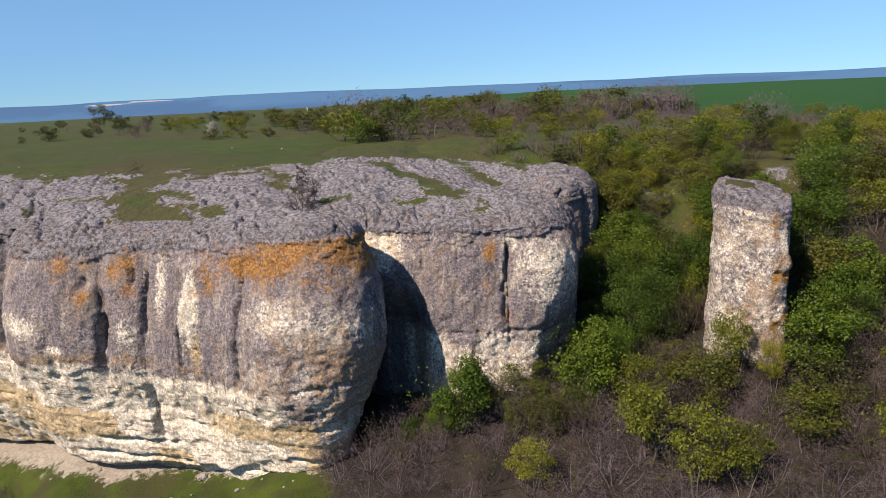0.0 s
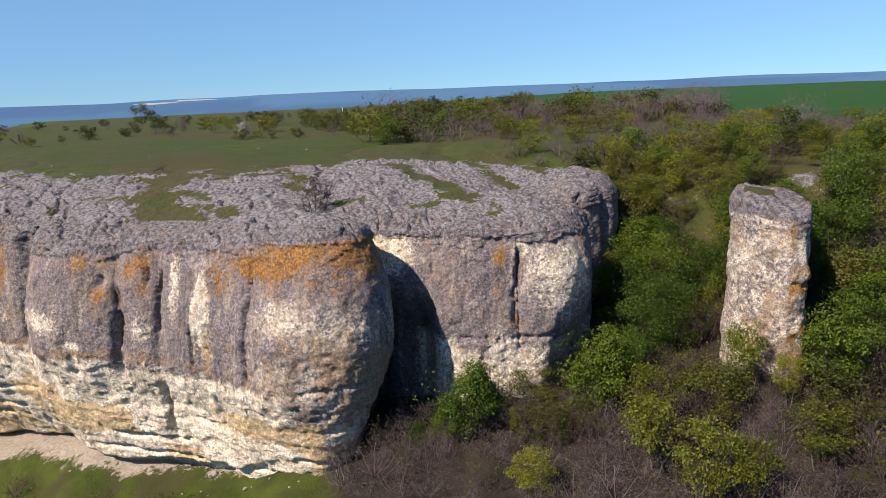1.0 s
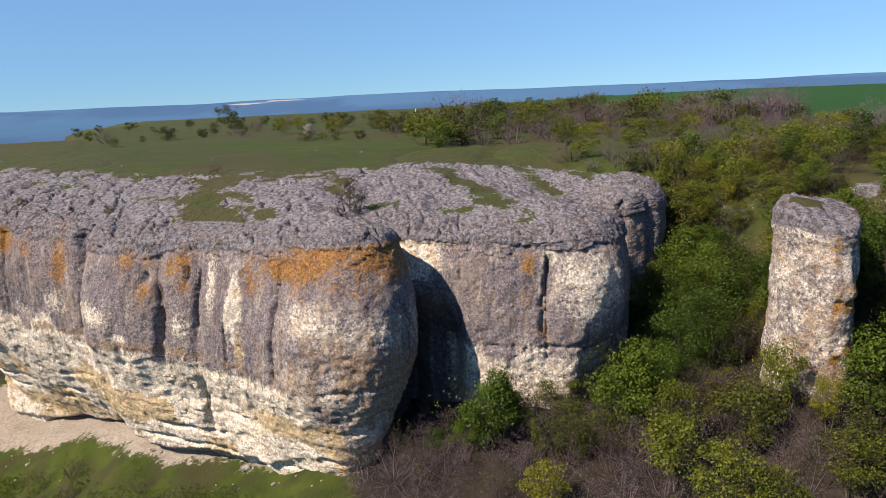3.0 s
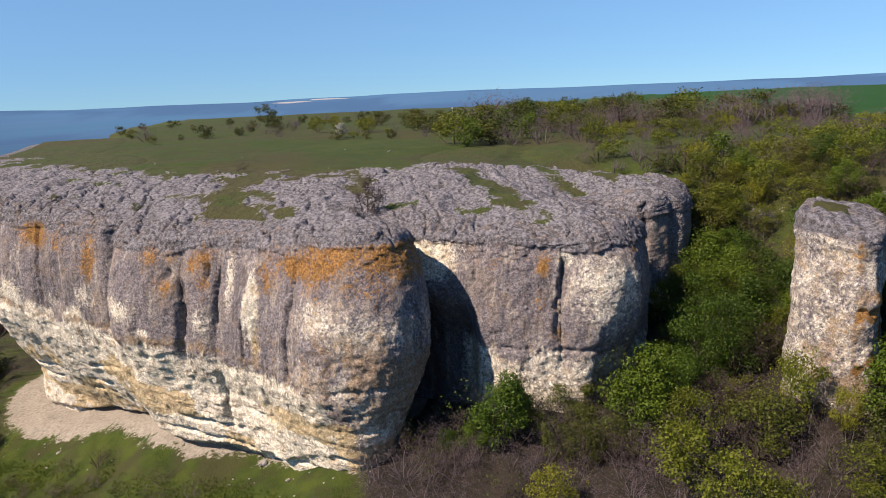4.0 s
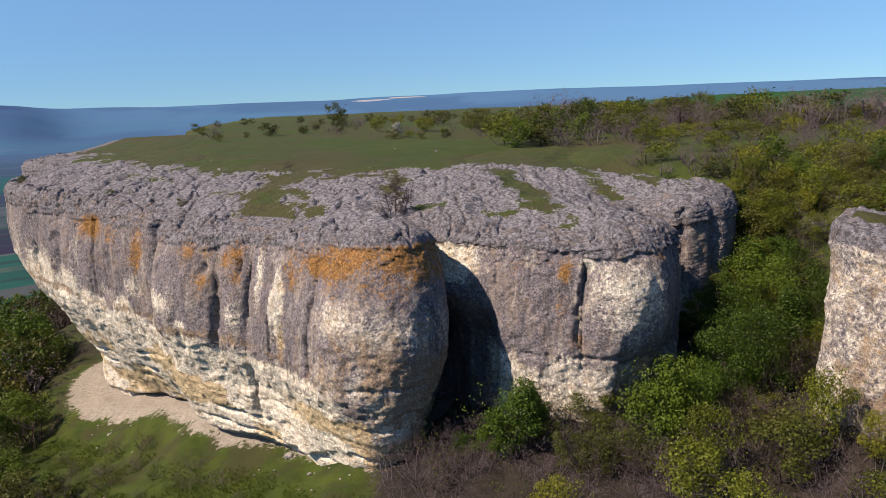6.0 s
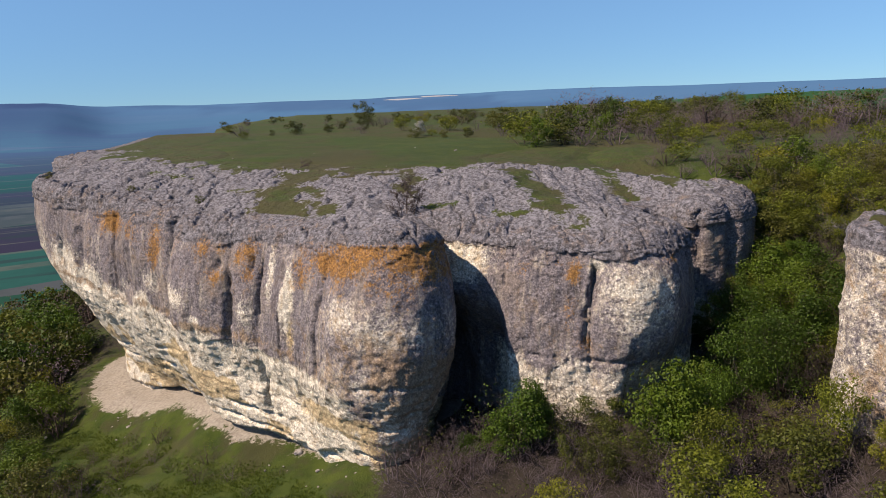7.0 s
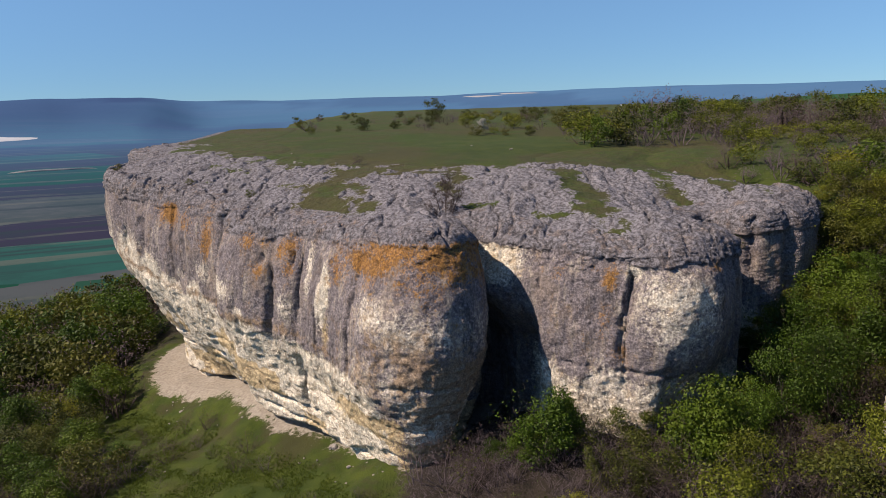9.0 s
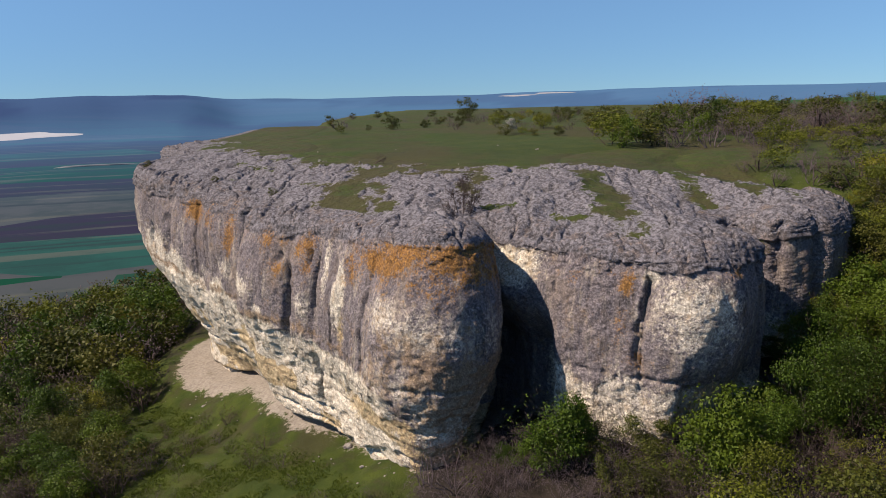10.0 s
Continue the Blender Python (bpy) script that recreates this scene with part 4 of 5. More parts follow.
# ---- detached rock pillar ----
def build_pillar():
    plan = [(14.6, 38.9), (15.5, 37.2), (17.6, 35.6), (18.5, 37.2), (19.8, 41.4), (18.2, 43.2), (15.9, 41.9)]
    line, u = smooth_curve(plan, 0.11, 1, True)
    line, u = line[:-1], u[:-1]
    line = line.mean(0) + (line - line.mean(0)) * 0.9 + np.array((0.15, 0.0))
    cx, cy = line.mean(0)
    tx, ty = np.roll(line[:, 0], -1) - np.roll(line[:, 0], 1), np.roll(line[:, 1], -1) - np.roll(line[:, 1], 1)
    ln = np.hypot(tx, ty)
    nx, ny = ty / ln, -tx / ln
    cap = np.linspace(0.03, 1.0, 22)
    down = np.linspace(0, 12.5, 112)[1:]
    X = np.concatenate([cx + cap[:, None] * (line[:, 0] - cx), line[None, :, 0] + 0 * down[:, None]])
    Y = np.concatenate([cy + cap[:, None] * (line[:, 1] - cy), line[None, :, 1] + 0 * down[:, None]])
    h = np.concatenate([np.zeros((len(cap), 1)), down[:, None]]) + 0 * X
    Z = 1.62 + 0.09 * (Y - cy) - 0.12 * (X - cx) - h
    right = sstep(0.1, 0.8, nx)[None]
    # a ragged cap of thin beds, flat faces split by upright joints, a notch under a jutting block at the corner, a spreading foot
    lipz = 1.0 + 0.2 * fbm(X * 0.8, Y * 0.8, 0, 3, 167)
    off = 0.20 * (1 - np.exp(-h / 0.15)) - 0.05 * sstep(lipz - 0.1, lipz + 0.3, h) + 0.12 * sstep(1.5, 6.0, h) + 0.1 * sstep(7, 12, h)
    thin = vnoise(X * 0.6, Y * 0.6, Z * 6.0, 169)
    off = off + sstep(lipz + 0.2, lipz, h) * sstep(0.05, 0.2, h) * (0.06 * thin - 0.16 * sstep(0.3, 0.7, thin))
    corner = np.exp(-((nx - 0.45) / 0.45) ** 2)[None]
    off = off - corner * (0.34 * np.exp(-((h - 3.75 - 0.2 * vnoise(X, Y, 0 * Z, 179)) / 0.16) ** 2) + 0.22 * sstep(3.6, 3.9, h) * sstep(7.5, 4.5, h) - 0.10 * np.exp(-((h - 3.0) / 0.55) ** 2))
    for c, w, dep, ht, hb in ((0.12, .02, .2, 2.6, 9.0), (0.30, .02, .18, 1.2, 5.0), (0.86, .02, .2, 1.5, 7.0)):
        q = u / u[-1]
        off = off - dep * np.exp(-((q[None] - c - 0.01 * vnoise(h * 0.8, 0 * h, c + 0 * h, 175)) / w) ** 2) * sstep(ht, ht + 0.6, h) * sstep(hb + 1, hb, h)
    off = off + 0.08 * vnoise(X * 0.2, Y * 0.2, Z * 0.9, 163)
    cv, ct, cg = cells(X * 0.8, Y * 0.8, Z * 0.9, 177)
    r = 0.10 * fbm(X * 0.5, Y * 0.5, Z * 0.4, 3, 151) + 0.05 * fbm(X * 1.5, Y * 1.5, Z * 1.4, 3, 153, 0.6) + 0.03 * fbm(X * 4, Y * 4, Z * 4, 2, 155) + 0.03 * cv + 0.05 * ct - 0.03 * sstep(0.1, 0, cg)
    f = sstep(0, 0.6, h)
    rng = np.random.default_rng(6)
    r = r + rng.normal(0, 0.010, h.shape)
    X, Y = X + nx * (off + r * f), Y + ny * (off + r * f)
    Z = Z + rng.uniform(-0.03, 0.03, h.shape) * f
    Z = Z + (0.22 * fbm(X * 0.9, Y * 0.9, 0, 3, 157) + 0.07 * fbm(X * 3, Y * 3, 0, 2, 159)) * np.exp(-h / 0.8)
    n1 = fbm(X * 0.6, Y * 0.6, Z * 0.5, 4, 161)
    front = sstep(-0.95, 0.2, nx)[None] + 0 * h
    n2 = fbm(X * 0.9, Y * 0.9, Z * 0.8, 4, 171)
    cream = 0.49 * sstep(1.5, 0.8, Z + 0.3 * n1) * (1.0 + 0.2 * n2)
    lich = 1.25 * sstep(-0.05, 0.4, n2) * front * sstep(1.4, 0.8, Z) * sstep(-8, -5, Z)
    rust = 0.80 * sstep(-0.4, 0.4, n1 + 0.3 * n2) * (0.5 + 0.5 * front) * sstep(0.9, 0.2, Z)
    top = sstep(0.8, 0.3, h + 0.4 * n1)
    col = {"mask_a": np.clip(np.stack([cream * (1 - top), 0.6 * rust, lich * (1 - top)], -1), 0, 1),
           "mask_b": np.clip(np.stack([0.3 * sstep(0.2, 0.8, n1), top, rust * (1 - top)], -1), 0, 1)}
    ob = grid_mesh("rock_pillar", np.stack([X, Y, Z], -1)[:, ::-1], ROCK, closed=True, colors={k: v[:, ::-1] for k, v in col.items()})
    return tagged(ob, "freestanding weathered limestone pillar with pink and orange stains", "rock pillar")


pillar = build_pillar()


def pillar_turf():
    """A low mat of turf on the pillar's flat top."""
    q, a = np.meshgrid(np.linspace(0.02, 1, 14), np.linspace(0, 2 * np.pi, 40, endpoint=False), indexing="ij")
    k = q * (1 + 0.16 * np.sin(3 * a) + 0.10 * np.sin(5 * a + 1))
    x, y = 17.0 + 1.15 * k * np.cos(a), 40.1 + 2.0 * k * np.sin(a)
    z = 1.62 + 0.09 * (y - 39.5) - 0.12 * (x - 16.75) + 0.30 - 0.55 * q ** 3 + 0.05 * fbm(x * 3, y * 3, 0, 3, 173)
    ob = grid_mesh("turf", np.stack([x, y, z], -1), GROUND, closed=True, colors={"mask_a": np.zeros(x.shape + (3,)), "mask_b": np.zeros(x.shape + (3,))})
    return tagged(ob, "low mat of olive turf on top of the rock pillar", "turf", kind="stuff")


pillar_turf()


# ---- trees and shrubs ----
def part(name, verts, faces, material, parent, label=""):
    """One mesh object under a thing."""
    me = bpy.data.meshes.new(name)
    verts, faces = np.asarray(verts, np.float32), np.asarray(faces, np.int32)
    k = faces.shape[1]
    me.vertices.add(len(verts))
    me.vertices.foreach_set("co", verts.ravel())
    me.loops.add(faces.size)
    me.loops.foreach_set("vertex_index", faces.ravel())
    me.polygons.add(len(faces))
    me.polygons.foreach_set("loop_start", np.arange(0, faces.size, k, dtype=np.int32))
    me.polygons.foreach_set("loop_total", np.full(len(faces), k, np.int32))
    me.update()
    me.materials.append(material)
    ob = new(name, me)
    ob.parent = parent
    return tagged(ob, label, kind="stuff" if name != "trunk" else "")


def skeleton(rng, height, stems, spread, levels, kids, first=0.25):
    """Branch segments of a plant: arrays start, end, radius at start, radius at end, level."""
    segs = []

    def grow(p, d, length, rad, level):
        n = 4 if level == 0 else 3
        q = p
        for i in range(n):
            d = d + rng.normal(0, 0.16 + 0.05 * level, 3) + np.array((0, 0, 0.10))
            d /= np.linalg.norm(d)
            e = q + d * length / n
            r0, r1 = rad * (1 - 0.75 * i / n), rad * (1 - 0.75 * (i + 1) / n)
            segs.append((*q, *e, r0, r1, level))
            if level < levels and (i + 1) / n > (first if level == 0 else 0.2):
                for _ in range(rng.integers(kids[0], kids[1] + 1)):
                    s = rng.normal(0, 1, 3)
                    s = s - d * s.dot(d)
                    s /= np.linalg.norm(s) + 1e-6
                    c = d * rng.uniform(0.35, 0.8) + s * rng.uniform(0.6, 1.0)
                    grow(q + (e - q) * rng.uniform(0.3, 1), c / np.linalg.norm(c), length * rng.uniform(0.42, 0.68), r1 * 0.62, level + 1)
            q = e

    for k in range(stems):
        a = 2 * math.pi * (k + rng.uniform(0, 0.7)) / stems
        tilt = spread * rng.uniform(0.5, 1.1) if stems > 1 else rng.uniform(0, 0.12)
        d = np.array((math.cos(a) * tilt, math.sin(a) * tilt, 1.0))
        p = np.array((math.cos(a), math.sin(a), 0)) * 0.12 * (stems > 1)
        grow(p + np.array((0, 0, -0.3)), d / np.linalg.norm(d), height * rng.uniform(0.62, 0.82), height * (0.026 if stems == 1 else 0.013), 0)
    return np.array(segs)


def wood(segs, sides=4, least=0.006):
    """Tapered prisms round the segments."""
    a, b = segs[:, 0:3], segs[:, 3:6]
    d = b - a
    d /= np.linalg.norm(d, axis=1, keepdims=True) + 1e-9
    ref = np.where(np.abs(d[:, 2:3]) > 0.9, np.array([[1.0, 0, 0]]), np.array([[0, 0, 1.0]]))
    u = np.cross(d, ref)
    u /= np.linalg.norm(u, axis=1, keepdims=True) + 1e-9
    v = np.cross(d, u)
    ang = np.arange(sides) * 2 * np.pi / sides
    ring = u[:, None] * np.cos(ang)[None, :, None] + v[:, None] * np.sin(ang)[None, :, None]
    V = np.concatenate([a[:, None] + ring * np.maximum(segs[:, 6], least)[:, None, None], b[:, None] + ring * np.maximum(segs[:, 7], least)[:, None, None]], 1)
    k = np.arange(sides)
    F = np.stack([k, (k + 1) % sides, (k + 1) % sides + sides, k + sides], 1)
    F = (np.arange(len(segs))[:, None, None] * 2 * sides + F[None]).reshape(-1, 4)
    return V.reshape(-1, 3), F


def stem_tubes(segs, sides, least):
    """One connected tapered tube for each stem; every stem has four segments."""
    V, F, n = [], [], 0
    k = np.arange(sides)
    for s in range(0, len(segs), 4):
        q = segs[s:s + 4]
        ring, _ = wood(q, sides, least)
        ring = ring.reshape(-1, 2, sides, 3)
        rows = np.concatenate([ring[:1, 0], ring[:, 1]])
        V.append(rows.reshape(-1, 3))
        for i in range(len(rows) - 1):
            F.append(n + np.stack([i * sides + k, i * sides + (k + 1) % sides, (i + 1) * sides + (k + 1) % sides, (i + 1) * sides + k], 1))
        n += len(rows) * sides
    return np.concatenate(V), np.concatenate(F)


def twigs(segs, least):
    """Slender three-sided spikes along the segments."""
    V, _ = wood(segs, 3, least)
    V = V.reshape(-1, 6, 3)
    tip = segs[:, 3:6] + (segs[:, 3:6] - segs[:, 0:3]) * 0.25
    V = np.concatenate([V[:, :3], tip[:, None]], 1)
    F = np.array([(0, 1, 3), (1, 2, 3), (2, 0, 3)])
    F = (np.arange(len(segs))[:, None, None] * 4 + F[None]).reshape(-1, 3)
    return V.reshape(-1, 3), F


def leaves(rng, pts, size, out):
    """Small pointed leaf blades, one at each point, turned roughly the way that out gives."""
    n = len(pts)
    nor = rng.normal(0, 0.6, (n, 3)) + out
    nor /= np.linalg.norm(nor, axis=1, keepdims=True)
    t = np.cross(nor, rng.normal(0, 1, (n, 3)))
    t /= np.linalg.norm(t, axis=1, keepdims=True) + 1e-9
    s = np.cross(nor, t)
    L = (size * rng.uniform(0.6, 1.35, n))[:, None]
    V = np.stack([pts - t * L * 0.5 - s * L * 0.2, pts + s * L * 0.5, pts + t * L * 0.6], 1)
    return V.reshape(-1, 3), np.arange(n * 3).reshape(-1, 3)


def plant(name, seed, height, stems, spread, levels, kids, leaf, count, size, bark, label, cat, fuzz=0.2, first=0.25, sides=4, least=0.008, sprigs=500, clumps=24, dome=(0.58, 0.38, 0.34)):
    """A tree or shrub: an empty with a trunk and, where it has leaves, a crown."""
    rng = np.random.default_rng(seed)
    root = tagged(new(name), label, cat)
    segs = skeleton(rng, height, stems, spread, levels, kids, first)
    k = segs[:, 5].max()
    segs[:, :6] *= height / k
    part("trunk", *stem_tubes(segs[segs[:, 8] == 0], sides, least * 1.6), bark, root)
    if leaf:
        ends = segs[segs[:, 8] >= max(1, levels - 1)]
        pick = ends[rng.integers(0, len(ends), count)]
        f = rng.uniform(0, 1, (count, 1))
        p = pick[:, 0:3] * (1 - f) + pick[:, 3:6] * f + rng.normal(0, fuzz, (count, 3))
        # most leaves gather in rounded clumps within an uneven dome: middle, half width and half height as shares of the height
        cz, rx, rz = dome
        mids = rng.normal(0, 1, (clumps, 3))
        mids *= rng.uniform(0.35, 0.95, (clumps, 1)) ** 0.6 / np.linalg.norm(mids, axis=1, keepdims=True)
        mids = mids * np.array((rx, rx, rz)) * height * rng.uniform(0.75, 1.12, (clumps, 1)) + np.array((0, 0, cz * height))
        c = rng.integers(0, len(mids), count)
        ball = rng.normal(0, 1, (count, 3))
        ball *= (rng.uniform(0.25, 1, (count, 1)) ** 0.5) / (np.linalg.norm(ball, axis=1, keepdims=True) + 1e-9)
        size_c = rng.uniform(0.09, 0.19, len(mids))[c][:, None] * height
        clumped = rng.random((count, 1)) < 0.95
        p = np.where(clumped, mids[c] + ball * size_c * np.array((1, 1, 0.8)) * rng.uniform(0.85, 1.2, (count, 1)), p)
        out = np.where(clumped, ball, 0) + np.array((0, 0, 0.35))
        up = p[:, 2] > 0.04 * height
        part("crown", *leaves(rng, p[up], size, out[up]), LEAF[leaf], root)
        fine = segs[segs[:, 8] >= 1]
        part("branchwork", *twigs(fine[rng.permutation(len(fine))[:sprigs]], least), bark, root)
    else:
        fine = segs[segs[:, 8] >= 1]
        part("brushwood", *twigs(fine[rng.permutation(len(fine))[:sprigs]], least), bark, root)
    return root


PALEBARK = bark_material("pale_bark", (0.073, 0.064, 0.054), (0.146, 0.132, 0.117))
TEXT = {"green": "leafy deciduous tree in fresh bright green spring leaf", "olive": "olive-green shrub just coming into leaf", "yellow": "slender tree with sparse yellow-green young leaves",
        "bare": "leafless grey-mauve thorn bush with dense twigs", "brown": "brown twiggy shrub with a few opening buds"}
KINDS = {
    "green": [plant("tree", 11 + i, 4.0, 4, 0.55, 3, (1, 2), "green", 5600, 0.115, BARK, TEXT["green"], "tree", 0.22, sprigs=250, dome=(0.55, 0.38, 0.38)) for i in range(3)],
    "tall": [plant("tree", 15 + i, 6.5, 3, 0.5, 3, (1, 2), "green", 7600, 0.128, BARK, "tall leafy tree in bright green spring leaf", "tree", 0.3, sprigs=300) for i in range(2)],
    "olive": [plant("shrub", 21 + i, 3.0, 5, 0.6, 3, (1, 2), "olive", 3000, 0.10, BARK, TEXT["olive"], "shrub", 0.2, sprigs=400, dome=(0.5, 0.44, 0.42)) for i in range(3)],
    "yellow": [plant("maple", 31 + i, 3.4, 2, 0.28, 3, (1, 2), "yellow", 3600, 0.095, PALEBARK, TEXT["yellow"], "tree", 0.17, 0.35, sprigs=300, dome=(0.62, 0.34, 0.34)) for i in range(2)],
    "bare": [plant("thorn_bush", 41 + i, 2.4, 6, 0.75, 4, (1, 2), None, 0, 0, TWIG, TEXT["bare"], "shrub", sides=3, least=0.0105, sprigs=860) for i in range(3)],
    "brown": [plant("hazel_bush", 51 + i, 2.4, 6, 0.7, 3, (1, 2), "olive", 150, 0.09, TWIGB, TEXT["brown"], "shrub", 0.2, least=0.008, sprigs=1000) for i in range(2)],
    "far_green": [plant("tree", 111 + i, 4.0, 4, 0.55, 3, (1, 2), "green", 1500, 0.19, BARK, TEXT["green"], "tree", 0.22, sides=3, sprigs=40, dome=(0.5, 0.42, 0.44)) for i in range(2)],
    "far_olive": [plant("shrub", 121 + i, 3.0, 5, 0.6, 3, (1, 2), "olive", 1100, 0.16, BARK, TEXT["olive"], "shrub", 0.13, sides=3, sprigs=60, dome=(0.46, 0.46, 0.44)) for i in range(2)],
    "far_yellow": [plant("maple", 131 + i, 3.4, 3, 0.5, 3, (1, 2), "yellow", 1300, 0.16, BARK, TEXT["yellow"], "tree", 0.12, sides=3, sprigs=40, dome=(0.5, 0.42, 0.44)) for i in range(2)],
    "far_bare": [plant("thorn_bush", 141 + i, 2.4, 5, 0.75, 4, (1, 2), None, 0, 0, TWIG, TEXT["bare"], "shrub", sides=3, least=0.024, sprigs=480) for i in range(3)],
    "far_brown": [plant("hazel_bush", 151 + i, 2.4, 5, 0.7, 3, (1, 2), "olive", 120, 0.07, TWIGB, TEXT["brown"], "shrub", 0.2, sides=3, least=0.024, sprigs=420) for i in range(2)],
    "white": [plant("blossom_shrub", 61, 2.2, 5, 0.5, 3, (1, 2), "white", 900, 0.16, BARK, "small shrub covered in white blossom", "shrub", 0.15, sprigs=80)],
    "dead": [plant("bare_tree", 71, 2.6, 3, 0.45, 4, (1, 2), None, 0, 0, TWIGB, "small leafless tree rooted in a cleft of the rim", "tree", sides=4, least=0.018, sprigs=2200)],
}
HEIGHT = {"tall": 6.5, "green": 4.0, "olive": 3.0, "yellow": 3.4, "bare": 2.4, "brown": 2.4, "white": 2.2, "dead": 2.6}
GROUP = {"tall": "green trees", "green": "green trees", "olive": "olive shrubs", "yellow": "yellow-green trees", "bare": "bare thorn bushes", "brown": "budding shrubs", "white": "blossom", "dead": "rim tree"}
for kind_list in KINDS.values():
    for k_ob in kind_list:
        k_ob["unused"] = 1
USED = set()
rnd = random.Random(5)


def set_plant(kind, x, y, height, wide=1.0, z=None):
    """Stand a plant of that kind and height at x, y on the ground."""
    far = "far_" + kind
    src = rnd.choice(KINDS[far if far in KINDS and (y > 62 or x < -50) else kind])
    if z is None:
        z = float(ground_z(np.array([x]), np.array([y]))[0])
    s = height / HEIGHT[kind]
    place = pose(x, y, z - 0.05, rnd.uniform(-5, 5), rnd.uniform(-5, 5), rnd.uniform(0, 360)) @ Matrix.Diagonal((s * wide, s * wide, s, 1))
    if src.name in USED:
        ob = copy_thing(src, place @ Matrix.Diagonal((*[1 / v for v in src.scale], 1)))
    else:
        src.matrix_basis = place
        USED.add(src.name)
        ob = src
    tagged(ob, group=GROUP[kind])
    return ob


SCRUB = {}


def into_scrub(kind, m):
    """Add a far bush to the joined scrub of its kind."""
    src = rnd.choice(KINDS["far_" + kind])
    for ch in src.children:
        me = ch.data
        me.calc_loop_triangles()
        v = np.empty(len(me.vertices) * 3, np.float32)
        me.vertices.foreach_get("co", v)
        f = np.empty(len(me.loop_triangles) * 3, np.int32)
        me.loop_triangles.foreach_get("vertices", f)
        a = np.array(m)
        v = v.reshape(-1, 3) @ a[:3, :3].T + a[:3, 3]
        SCRUB.setdefault(me.materials[0], []).append((v, f.reshape(-1, 3)))


def plant_scrub():
    for mat, items in SCRUB.items():
        n, V, F = 0, [], []
        for v, f in items:
            V.append(v)
            F.append(f + n)
            n += len(v)
        ob = part("scrub", np.concatenate(V), np.concatenate(F), mat, None)
        tagged(ob, "scattered leafless grey-mauve thorn scrub in the grassland", "scrub", kind="stuff")


def scatter(n, kinds, xr, yr, hr, ok, gap=1.2, wide=(0.9, 1.3), joined=False):
    """Strew n plants over a stretch of ground where ok(x, y) holds."""
    xs = np.array([rnd.uniform(*xr) for _ in range(n * 8)])
    ys = np.array([rnd.uniform(*yr) for _ in range(n * 8)])
    d = rim_distance(xs, ys)
    zs = ground_z(xs, ys, d)
    put = []
    for x, y, dd, z in zip(xs, ys, d, zs):
        if len(put) >= n:
            break
        if not ok(x, y, dd) or any((x - a) ** 2 + (y - b) ** 2 < gap * gap for a, b in put):
            continue
        put.append((x, y))
        kind = rnd.choice(kinds)
        if joined and kind in ("bare", "brown"):
            s = rnd.uniform(*hr) * 0.85 / HEIGHT[kind]
            w = rnd.uniform(*wide)
            into_scrub(kind, pose(x, y, z - 0.05, 0, 0, rnd.uniform(0, 360)) @ Matrix.Diagonal((s * w, s * w, s, 1)))
            continue
        set_plant(kind, x, y, rnd.uniform(*hr) * (1.0 if kind != "bare" else 0.8), rnd.uniform(*wide), z)


def near_pillar(x, y, m=0.6):
    return 14.6 - m < x < 20 + m and 36.2 - m < y < 43 + m and not (x < 16.5 and y < 37 - m * 0.3)


